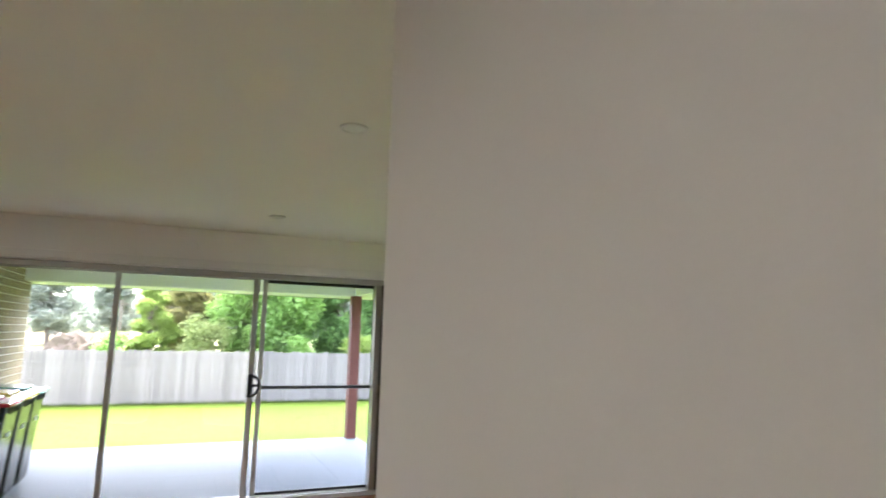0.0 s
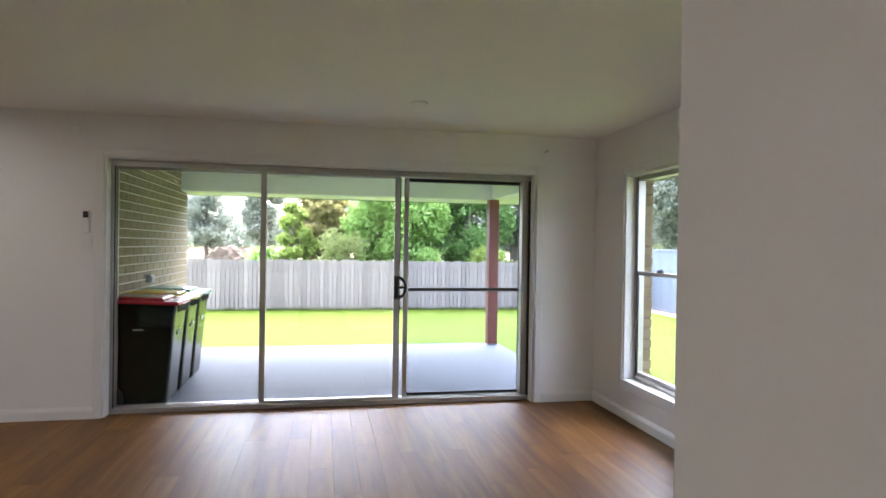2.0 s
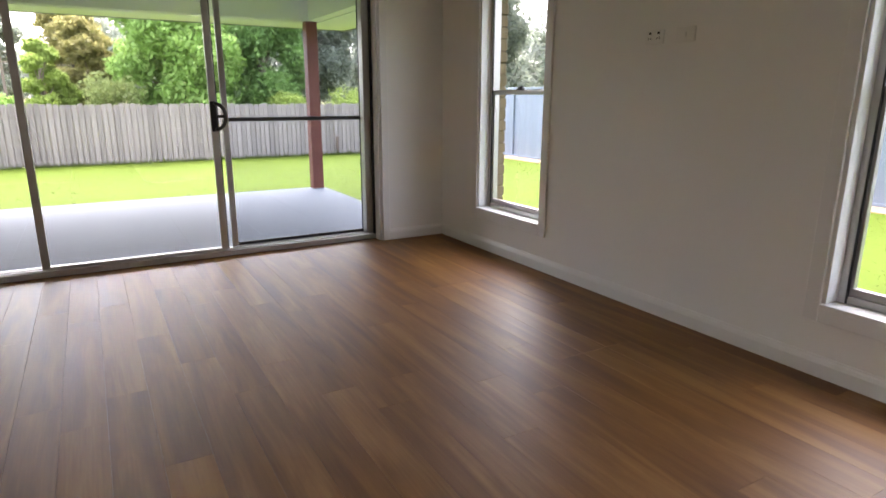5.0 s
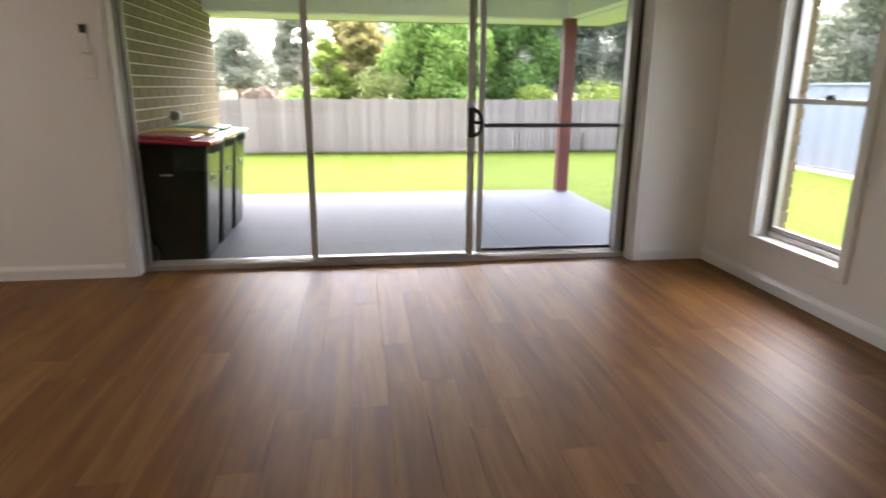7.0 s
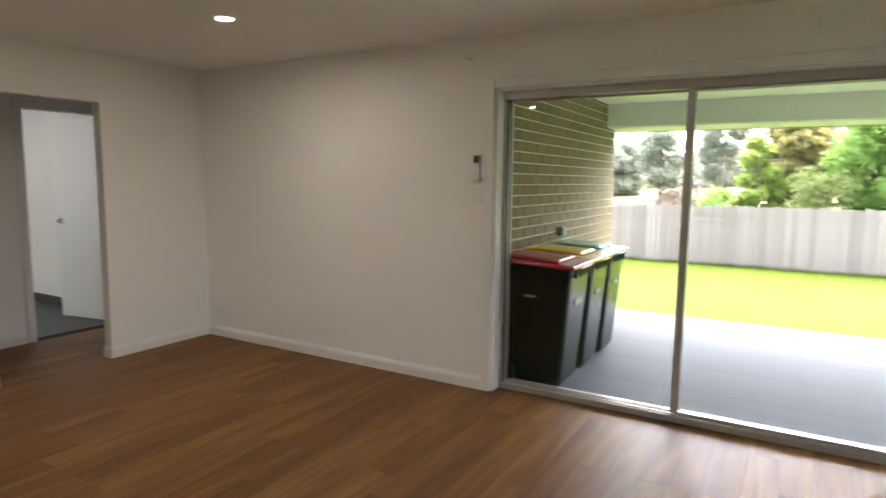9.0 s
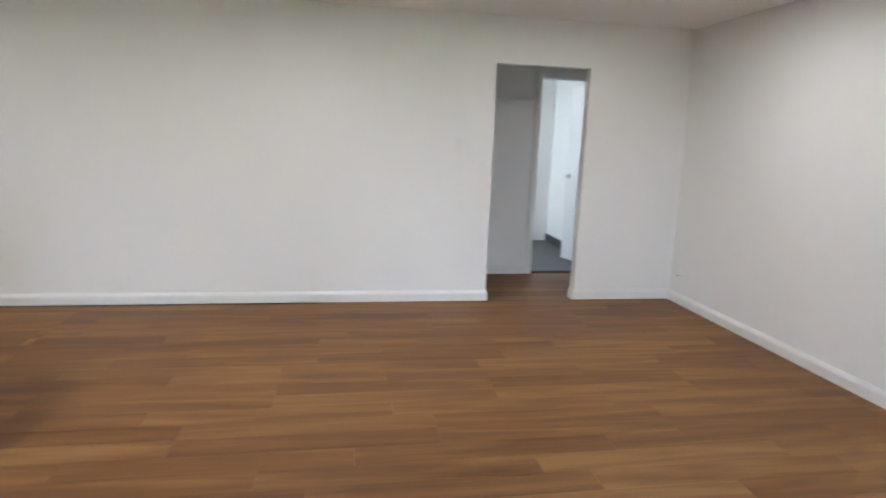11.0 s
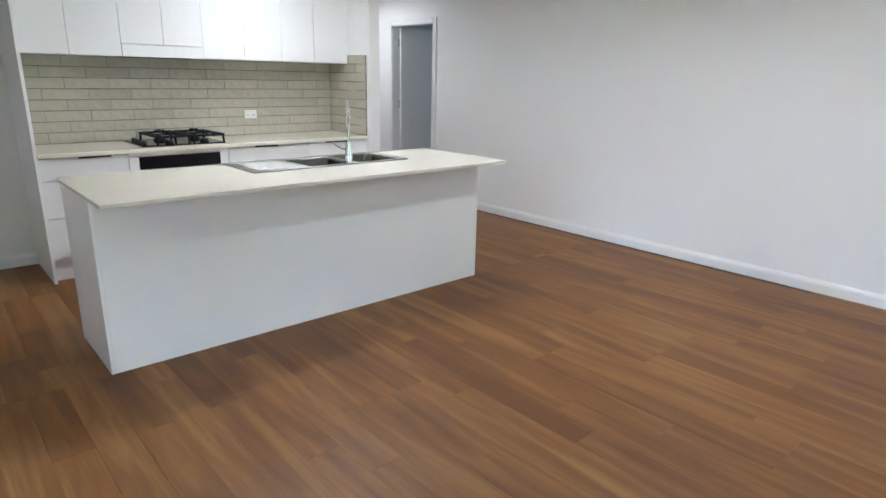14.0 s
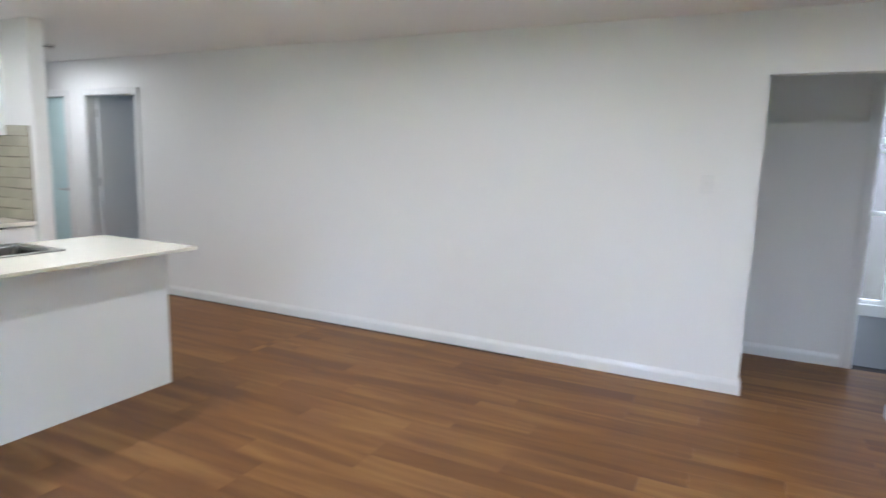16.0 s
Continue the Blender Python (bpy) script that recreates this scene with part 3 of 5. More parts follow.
tagged(part("skirting_laundry", box((XB, -0.132, 0.004), (XL - 0.09, -0.12, 0.11), 0.002), M_DARKTILE), "dark tiled skirting in the laundry", "skirting", kind="structure")


# ---- fixtures ----
def downlight(x, y, lit, z=H):
    d = thing("downlight", (x, y, z), "round white recessed ceiling downlight, %s" % ("lit" if lit else "switched off"), "downlight", "ceiling downlights")
    bm = bmesh.new()
    prof = ((0.046, -0.004), (0.050, -0.010), (0.058, -0.009), (0.062, 0.0), (0.046, 0.0))
    n = 28
    rings = [[bm.verts.new((r * math.cos(math.tau * k / n), r * math.sin(math.tau * k / n), h)) for k in range(n)] for r, h in prof]
    for a, b in zip(rings, rings[1:] + rings[:1]):
        for k in range(n):
            bm.faces.new((a[k], a[(k + 1) % n], b[(k + 1) % n], b[k]))
    bmesh.ops.recalc_face_normals(bm, faces=bm.faces)
    part("trim_ring", bm, M_PLASTIC, d, smooth=True)
    part("lens", rod((0, 0, -0.006), (0, 0, -0.001), 0.0465, sides=28), M_LAMP if lit else M_PLASTIC, d, "glowing lens" if lit else "")
    return d


# the laundry's fitting only houses that added fill lamp
for x, y, _ in LIT:
    downlight(x, y, True)
for x, y in UNLIT:
    downlight(x, y, False)


def wall_plate(place, facing, label, kind_of, w=0.115, h=0.072, sockets=0, rockers=0, dark=False):
    """A switch or socket plate; facing is the yaw in which it looks."""
    p = thing(kind_of, place, label, kind_of.replace("_", " "))
    p.rotation_euler = (0, 0, radians(facing))
    part("plate", box((-w / 2, -0.010, -h / 2), (w / 2, 0, h / 2), 0.003), M_PLASTIC, p)
    for k in range(sockets):
        sx = (k - (sockets - 1) / 2) * 0.055
        s = part("socket", box((sx - 0.017, -0.012, -0.024), (sx + 0.017, -0.009, 0.010), 0.001), M_PLASTIC, p)
        for dx, tilt in ((-0.008, 0.5), (0.008, -0.5)):
            part("slot", rod((sx + dx - 0.004 * tilt, -0.0125, -0.012), (sx + dx + 0.004 * tilt, -0.0125, 0.0), 0.0016, sides=6), M_BLACK, s)
        part("rocker", box((sx - 0.006, -0.014, 0.014), (sx + 0.006, -0.009, 0.026), 0.001), M_BLACK if dark else M_PLASTIC, p)
    for k in range(rockers):
        sx = (k - (rockers - 1) / 2) * 0.03
        part("rocker", box((sx - 0.009, -0.014, -0.014), (sx + 0.009, -0.009, 0.014), 0.002), M_PLASTIC, p)
    return p


wall_plate((0, -2.20, 1.467), -90, "white double power point with dark switches, high on the wall", "power_point", sockets=2, dark=True)
wall_plate((0, -2.39, 1.467), -90, "blank white aerial plate beside the power point", "aerial_plate", rockers=1)
wall_plate((-6.905, 0, 0.26), 0, "white double power point just above the skirting", "power_point", sockets=2)
wall_plate((-4.26, 0, 1.362), 0, "white light switch plate under the remote holder", "light_switch", 0.075, 0.115, rockers=2)
wall_plate((XW, -2.052, 1.35), 90, "white light switch plate on the long wall", "light_switch", 0.075, 0.115, rockers=2)
wall_plate((-4.715, YK + 0.012, 1.082), 180, "white double power point on the tiled splashback", "power_point", sockets=2)

rem = thing("remote_control", (-4.268, 0, 1.457), "white air conditioner remote in a wall holder", "remote control")
part("holder", box((-0.028, -0.022, 0.0), (0.028, 0, 0.075), 0.004), M_PLASTIC, rem)
part("body", box((-0.024, -0.018, 0.02), (0.024, -0.004, 0.175), 0.005), M_PLASTIC, rem)
part("display", box((-0.020, -0.0195, 0.118), (0.020, -0.017, 0.167), 0.001), M_BLACK, rem, "dark display")


def bracket(x):
    b = thing("curtain_bracket", (x, 0, 2.245), "small white curtain rod bracket screwed to the wall", "bracket", "curtain brackets over the sliding door")
    part("plate", box((-0.012, -0.006, -0.035), (0.012, 0, 0.035), 0.002), M_PLASTIC, b)
    part("arm", rod((0, -0.004, 0.01), (0, -0.075, 0.01), 0.006), M_PLASTIC, b)
    part("cup", tube([(0, -0.075, 0.03), (0, -0.075, 0.01), (0, -0.09, 0.0), (0, -0.105, 0.01), (0, -0.105, 0.03)], 0.005), M_PLASTIC, b, smooth=True)


for x in (-4.318, -2.344, -0.503):
    bracket(x)

alarm = thing("smoke_alarm", (-6.38, -7.74, H), "round white smoke alarm on the passage ceiling", "smoke alarm")
part("base", rod((0, 0, -0.012), (0, 0, 0), 0.062, sides=24), M_PLASTIC, alarm)
part("vent_ring", rod((0, 0, -0.026), (0, 0, -0.012), 0.050, sides=24), M_GREYPLASTIC, alarm, "grey slotted vent ring")
part("cover", rod((0, 0, -0.042), (0, 0, -0.026), 0.040, 0.055, sides=24), M_PLASTIC, alarm)

# the split-system unit
ac = thing("air_conditioner", (0, -2.13, 1.938), "white wall-mounted split-system air conditioner, louvre shut", "air conditioner")
bm = bmesh.new()
prof = ((0, 0.0), (-0.10, 0.0), (-0.165, 0.035), (-0.205, 0.085), (-0.218, 0.15), (-0.215, 0.27), (-0.195, 0.30), (0, 0.30))
ends = [[bm.verts.new((x, y, z)) for x, z in prof] for y in (-0.52, 0.52)]
for k in range(len(prof)):
    bm.faces.new((ends[0][k], ends[0][(k + 1) % len(prof)], ends[1][(k + 1) % len(prof)], ends[1][k]))
bm.faces.new(ends[0])
bm.faces.new(ends[1][::-1])
bmesh.ops.recalc_face_normals(bm, faces=bm.faces)
bmesh.ops.bevel(bm, geom=[e for e in bm.edges if abs(e.verts[0].co.y - e.verts[1].co.y) < 0.01], offset=0.012, segments=3, affect="EDGES")
part("casing", bm, M_PLASTIC, ac)
bm = box((-0.002, -0.44, -0.004), (0.002, 0.44, 0.10), 0.0018)
bmesh.ops.transform(bm, matrix=pose(-0.148, 0.0, 0.010, 0, -48, 0), verts=bm.verts)
part("louvre", bm, M_PLASTIC, ac, "closed white air louvre")
# solid black tubes draw the shade in the gaps round the louvre
part("louvre_gap_shade", tube([(-0.128, -0.46, 0.0135), (-0.128, 0.455, 0.0135)], 0.006), M_BLACK, ac)
part("louvre_gap_shade", tube([(-0.1965, -0.40, 0.071), (-0.1965, 0.45, 0.071), (-0.184, 0.470, 0.056), (-0.158, 0.470, 0.030), (-0.128, 0.455, 0.0135)], 0.005), M_BLACK, ac)
part("sensor_window", box((-0.196, -0.50, 0.050), (-0.170, -0.455, 0.066), 0.002), M_BLACK, ac, "small dark sensor window")
part("energy_label", box((-0.2195, -0.50, 0.155), (-0.2165, -0.40, 0.235)), surface("sticker", (0.55, 0.45, 0.25), 0.5), ac, "small paper sticker")
part("pipe_cover", box((-0.07, -0.545, 0.02), (-0.002, -0.521, 0.09), 0.006), M_PLASTIC, ac)


# ---- the kitchen ----
def benchtop(name, x0, x1, y0, y1, z0, z1, hole, label):
    hx0, hx1, hy0, hy1 = hole
    bm = box((x0, y0, z0), (x1, hy0, z1), 0.0)
    box((x0, hy1, z0), (x1, y1, z1), 0.0, bm)
    box((x0, hy0, z0), (hx0, hy1, z1), 0.0, bm)
    box((hx1, hy0, z0), (x1, hy1, z1), 0.0, bm)
    bmesh.ops.remove_doubles(bm, verts=bm.verts, dist=1e-5)
    ob = tagged(part(name, bm, M_STONE), label, "benchtop")
    mod = ob.modifiers.new("rounded_edges", "BEVEL")
    mod.width, mod.segments, mod.limit_method = 0.003, 2, "ANGLE"
    return ob


IX0, IX1, IYF, IYB = -5.387, -2.876, -5.0, -5.585
isl = thing("kitchen_island", (0, 0, 0), "white kitchen island cabinet with plain panels", "island")
part("front_panel", box((IX0 + 0.017, IYF - 0.018, 0.0), (IX1 - 0.017, IYF, 0.878), 0.0015), M_CAB, isl)
part("end_panel", box((IX0, IYB, 0), (IX0 + 0.0165, IYF, 0.878), 0.0015), M_CAB, isl)
part("end_panel", box((IX1 - 0.0165, IYB, 0), (IX1, IYF, 0.878), 0.0015), M_CAB, isl)
part("kickboard", box((IX0 + 0.018, IYB + 0.06, 0), (IX1 - 0.018, IYB + 0.076, 0.14)), M_CAB, isl)
part("carcass", box((IX0 + 0.018, IYB + 0.02, 0.14), (IX1 - 0.018, IYF - 0.02, 0.16)), M_CAB, isl)
for k in range(4):
    a = IX0 + 0.018 + k * (IX1 - IX0 - 0.036) / 4
    d = part("door", box((a + 0.002, IYB, 0.15), (a + (IX1 - IX0 - 0.036) / 4 - 0.002, IYB + 0.018, 0.872), 0.0015), M_CAB, isl)
    part("pull", box((a + 0.2, IYB - 0.012, 0.862), (a + 0.42, IYB + 0.004, 0.8745)), M_BLACK, d)
benchtop("island_benchtop", -5.395, -2.868, -5.615, -4.745, 0.880, 0.900, (-4.845, -3.765, -5.585, -5.175), "cream stone island benchtop with a sink cut into it")

sink = thing("kitchen_sink", (-4.305, -5.38, 0.9), "stainless steel double-bowl sink with a drainer", "sink")
SX, SY = 0.555, 0.218


def bowl(x0, x1, y0, y1, depth, r=0.05):
    """An open bowl with rounded corners and a flat floor."""
    def loop(bm, inset, z, rr):
        pts = []
        for cx, cy, a0 in ((x1 - inset - rr, y1 - inset - rr, 0), (x0 + inset + rr, y1 - inset - rr, 90), (x0 + inset + rr, y0 + inset + rr, 180), (x1 - inset - rr, y0 + inset + rr, 270)):
            for k in range(5):
                a = radians(a0 + 22.5 * k)
                pts.append(bm.verts.new((cx + rr * math.cos(a), cy + rr * math.sin(a), z)))
        return pts
    bm = bmesh.new()
    loops = [loop(bm, i, z, rr) for i, z, rr in ((-0.008, 0.004, r), (0, 0.002, r), (0.004, -0.01, r), (0.012, -depth + 0.03, r), (0.04, -depth, r * 0.7))]
    for a, b in zip(loops, loops[1:]):
        for k in range(len(a)):
            bm.faces.new((a[k], a[(k + 1) % len(a)], b[(k + 1) % len(a)], b[k]))
    bm.faces.new(loops[-1])
    bmesh.ops.recalc_face_normals(bm, faces=bm.faces)
    return bm


B1, B2 = (-0.155, 0.165), (-0.515, -0.185)
dk = 0.004
deck = box((-SX, -SY, 0.001), (SX, -0.185, dk))
box((-SX, 0.165, 0.001), (SX, SY, dk), 0, deck)
for a, b in ((-SX, B2[0]), (B2[1], B1[0]), (B1[1], SX)):
    box((a, -0.185, 0.001), (b, 0.165, dk), 0, deck)
bmesh.ops.remove_doubles(deck, verts=deck.verts, dist=1e-5)
part("deck", deck, M_STEEL, sink)
part("bowl", bowl(*B1, -0.185, 0.165, 0.18), M_BOWL, sink, "deep rounded bowl", smooth=True)
part("bowl", bowl(*B2, -0.185, 0.165, 0.18), M_BOWL, sink, "deep rounded bowl", smooth=True)
for a, b in ((B1[0], B1[1]), (B2[0], B2[1])):
    part("waste", rod(((a + b) / 2, 0, -0.181), ((a + b) / 2, 0, -0.176), 0.04, sides=20), M_CHROME, sink)
for k in range(9):
    part("drainer_rib", rod((0.20, -0.15 + k * 0.037, 0.003), (0.50, -0.15 + k * 0.037, 0.005), 0.004, sides=8), M_STEEL, sink)
part("rolled_rim", tube([(-SX, -SY, dk), (SX, -SY, dk), (SX, SY, dk), (-SX, SY, dk), (-SX, -SY, dk)], 0.0035, sides=6), M_STEEL, sink)

tap = thing("kitchen_tap", (-4.405, -5.19, 0.9), "chrome gooseneck mixer tap with a pull-down spray", "tap")
tap.rotation_euler = (0, 0, radians(-31))
part("base", rod((0, 0, 0.004), (0, 0, 0.055), 0.027, 0.024, sides=24), M_CHROME, tap, smooth=False)
part("body", rod((0, 0, 0.055), (0, 0, 0.14), 0.021, sides=24), M_CHROME, tap)
neck = [(0, 0, 0.13), (0, 0, 0.325)] + [(0, -0.06 + 0.06 * math.cos(math.pi * k / 10), 0.325 + 0.06 * math.sin(math.pi * k / 10)) for k in range(1, 11)] + [(0, -0.12, 0.28)]
part("spout", tube(neck, 0.009, sides=14), M_CHROME, tap, smooth=True)
part("spray_head", rod((0, -0.12, 0.285), (0, -0.12, 0.21), 0.013, 0.016, sides=18), M_CHROME, tap)
for k in range(3):
    part("collar", rod((0, 0, 0.292 + k * 0.022), (0, 0, 0.302 + k * 0.022), 0.0155, sides=18), M_CHROME, tap)
part("lever", tube([(0.015, 0, 0.095), (0.045, -0.005, 0.10), (0.10, -0.02, 0.135)], 0.007), M_CHROME, tap, smooth=True)

YB = -6.66
gable = tagged(part("fridge_gable", box((-2.945, YK, 0), (-2.925, YB - 0.005, 2.398), 0.0015), M_CAB), "tall white panel beside the fridge recess", "panel")


def base_unit(x0, x1, fronts, label, pull=None):
    """A floor cabinet: carcass, kickboard, and fronts as (z0, z1) from the floor; pull: the span of a black finger grip."""
    u = thing("base_cabinet", (x0, YB, 0), label, "cabinet", "kitchen base cabinets")
    w = x1 - x0
    part("carcass", box((0.0, YK - YB, 0.15), (w, -0.045, 0.86)), M_CAB, u)
    part("kickboard", box((0, -0.10, 0), (w, -0.085, 0.15)), M_CAB, u)
    for z0, z1 in fronts:
        d = part("front", box((0.0015, -0.044, z0 + 0.004), (w - 0.0015, -0.026, z1 - 0.004), 0.0015), M_CAB, u)
        if pull and z1 > 0.8:
            part("pull", box((pull[0] - x0, -0.0275, z1 - 0.012), (pull[1] - x0, -0.012, z1 + 0.006), 0.002), M_BLACK, d, "black finger pull")
    return u


DR = ((0.17, 0.455), (0.455, 0.715), (0.715, 0.868))
base_unit(-3.50, -2.946, DR, "white three-drawer base cabinet under the benchtop", (-3.39, -3.184))
base_unit(-4.97, -4.24, ((0.17, 0.868),), "white base cabinet with a plain door beside the oven", (-4.668, -4.465))
base_unit(XNIB, -4.971, ((0.17, 0.868),), "white base cabinet with a plain door beside the wall", (-5.354, -5.134))
oven = thing("oven", (-3.87, YB, 0), "black glass built-in oven under the cooktop", "oven")
part("body", box((-0.36, YK - YB, 0.15), (0.36, -0.045, 0.86)), M_CAB, oven)
part("surround", box((-0.368, -0.043, 0.842), (0.368, -0.026, 0.868), 0.001), M_CAB, oven)
part("control_panel", box((-0.30, -0.045, 0.745), (0.30, -0.022, 0.838), 0.003), M_BLACKGLASS, oven, "black glass control panel")
part("door", box((-0.30, -0.045, 0.24), (0.30, -0.020, 0.738), 0.004), M_BLACKGLASS, oven, "black glass oven door")
part("handle", tube([(-0.25, -0.020, 0.70), (-0.25, 0.02, 0.70), (0.25, 0.02, 0.70), (0.25, -0.020, 0.70)], 0.008), M_STEEL, oven, "steel bar handle")
part("side_strip", box((-0.368, -0.044, 0.17), (-0.302, -0.026, 0.840)), M_CAB, oven)
part("side_strip", box((0.302, -0.044, 0.17), (0.368, -0.026, 0.840)), M_CAB, oven)
part("kickboard", box((-0.368, -0.10, 0), (0.368, -0.085, 0.15)), M_CAB, oven)
benchtop("kitchen_benchtop", XNIB + 0.001, -2.946, YK + 0.001, YB, 0.870, 0.900, (-4.15, -3.72, -7.12, -6.82), "cream stone benchtop along the splashback")

hob = thing("gas_cooktop", (-3.93, -6.97, 0.9), "black gas cooktop with cast-iron trivets", "cooktop")
part("glass", box((-0.315, -0.235, 0.0005), (0.315, 0.235, 0.010), 0.003), M_BLACKGLASS, hob)
for bx, by, br in ((-0.19, 0.11, 0.036), (-0.19, -0.11, 0.045), (0.08, 0.11, 0.036), (0.08, -0.11, 0.052)):
    b = part("burner", rod((bx, by, 0.010), (bx, by, 0.026), br, br * 0.85, sides=20), M_IRON, hob)
    part("burner_cap", rod((bx, by, 0.026), (bx, by, 0.033), br * 0.8, br * 0.72, sides=20), M_IRON, b)
TZ = 0.068
for cx in (-0.19, 0.08):
    fr = tube([(cx - 0.12, -0.215, TZ), (cx + 0.12, -0.215, TZ), (cx + 0.12, 0.215, TZ), (cx - 0.12, 0.215, TZ), (cx - 0.12, -0.215, TZ)], 0.009, sides=6)
    tr = part("trivet", fr, M_IRON, hob, "cast-iron trivet")
    for sx in (-1, 1):
        for sy in (-1, 1):
            part("foot", rod((cx + sx * 0.118, sy * 0.213, 0.010), (cx + sx * 0.115, sy * 0.21, TZ), 0.010, 0.008, sides=8), M_IRON, tr)
    part("cross_bar", tube([(cx - 0.12, 0, TZ), (cx + 0.12, 0, TZ)], 0.008, sides=6), M_IRON, tr)
    for by in (-0.11, 0.11):
        for k in range(4):
            a = k * math.pi / 2
            part("finger", tube([(cx + 0.115 * math.cos(a), by + 0.10 * math.sin(a), TZ), (cx + 0.07 * math.cos(a), by + 0.07 * math.sin(a), TZ + 0.004), (cx + 0.035 * math.cos(a), by + 0.035 * math.sin(a), TZ + 0.014), (cx + 0.022 * math.cos(a), by + 0.022 * math.sin(a), TZ + 0.026)], 0.007, sides=6), M_IRON, tr)
for k in range(4):
    part("knob", rod((0.265, -0.15 + k * 0.09, 0.010), (0.265, -0.15 + k * 0.09, 0.034), 0.019, 0.016, sides=18), M_BLACK, hob)

# wall cupboards, each a unit of its own
UF, UZ, UT = -6.97, 1.545, 2.235
HZ = 1.635
spans = [(-3.275, -2.946, UZ), (-3.617, -3.275, UZ), (-3.918, -3.617, HZ), (-4.216, -3.918, HZ), (-4.558, -4.216, UZ), (-4.898, -4.558, UZ), (-5.217, -4.898, UZ), (XNIB + 0.001, -5.217, UZ)]
for x0, x1, zb in spans:
    c = thing("wall_cupboard", (x0, YK, zb), "plain white wall cupboard over the splashback", "cupboard", "kitchen wall cupboards")
    w, dep, hh = x1 - x0, UF - YK, UT - zb
    part("carcass", box((0.0005, 0.001, 0.0), (w - 0.0005, dep - 0.019, hh)), M_CAB, c)
    part("door", box((0.0011, dep - 0.018, 0.0015), (w - 0.0011, dep, hh - 0.002), 0.0012), M_CAB, c)
hood = thing("rangehood", (-3.917, YK, UZ), "concealed rangehood behind a white strip over the cooktop", "rangehood")
part("front_strip", box((-0.298, 0.312, 0.0), (0.298, 0.33, HZ - UZ - 0.003), 0.001), M_CAB, hood)
part("filter", box((-0.297, 0.02, 0.012), (0.297, 0.31, 0.030)), M_STEEL, hood)
tagged(part("bulkhead", box((XNIB + 0.001, YK + 0.001, UT + 0.001), (-2.946, UF + 0.004, H - 0.001)), M_WALL), "white plaster bulkhead above the wall cupboards", "bulkhead", kind="structure")
oc = thing("wall_cupboard", (-2.924, YK, 1.84), "deep white cupboard over the fridge recess", "cupboard", "kitchen wall cupboards")
ow = XN + 2.924
part("carcass", box((0, 0.001, 0), (ow - 0.001, 0.58, 0.555)), M_CAB, oc)
for k in range(2):
    part("door", box((k * ow / 2 + 0.002, 0.581, 0.0), ((k + 1) * ow / 2 - 0.003, 0.60, 0.555), 0.0015), M_CAB, oc)

# splashback tiles
back = tagged(part("splashback", box((XNIB + 0.0005, YK + 0.0005, 0.9005), (-2.946, YK + 0.006, UZ + 0.02)), M_GROUT), "glossy beige subway tile splashback with grey joints darkened as shadow lines", "splashback", kind="structure")
side = tagged(part("splashback_return", box((XNIB + 0.0005, YK + 0.006, 0.9005), (XNIB + 0.006, YB - 0.01, UZ + 0.075)), M_GROUT), "glossy beige subway tiles on the wall end", "splashback", kind="structure")


def tile_mesh(w, h, axis):
    bm = bmesh.new()
    c, e = 0.002, 0.0008
    pts = ((0, 0, 0), (w, 0, 0), (w, 0, h), (0, 0, h), (e, 0.006, c), (w - e, 0.006, c), (w - e, 0.006, h - c), (e, 0.006, h - c))
    vs = [bm.verts.new(p if axis == "y" else (p[1], p[0], p[2])) for p in pts]
    for f in ((4, 5, 6, 7), (0, 1, 5, 4), (1, 2, 6, 5), (2, 3, 7, 6), (3, 0, 4, 7)):
        bm.faces.new([vs[i] for i in f])
    bmesh.ops.recalc_face_normals(bm, faces=bm.faces)
    if axis == "y":
        bmesh.ops.reverse_faces(bm, faces=bm.faces) if bm.faces[0].normal.y < 0 else None
    elif bm.faces[0].normal.x < 0:
        bmesh.ops.reverse_faces(bm, faces=bm.faces)
    return mesh(bm, "tile", M_TILE)


cache = {}
random.seed(4)


def lay_tiles(parent, axis, a, b, rows, fixed):
    p, h = 0.305, 0.0805
    for r in range(rows):
        s = a - (p / 2 if r % 2 else 0.0)
        while s < b:
            u0, u1 = max(a, s), min(b, s + p - 0.0014)
            if u1 - u0 > 0.02:
                key = (round(u1 - u0, 3), axis)
                if key not in cache:
                    cache[key] = tile_mesh(u1 - u0, h - 0.0032, axis)
                t = new("tile", cache[key])
                t.parent = parent
                z = 0.903 + r * h
                t.location = (u0, fixed, z) if axis == "y" else (fixed, u0, z)
                t.rotation_euler = (radians(random.uniform(-1.3, 1.3)), radians(random.uniform(-0.1, 0.1)), radians(random.uniform(-0.7, 0.7)))
            s += p


lay_tiles(back, "y", XNIB + 0.013, -2.948, 8, YK + 0.0055)
lay_tiles(side, "x", YK + 0.013, YB - 0.012, 9, XNIB + 0.0055)

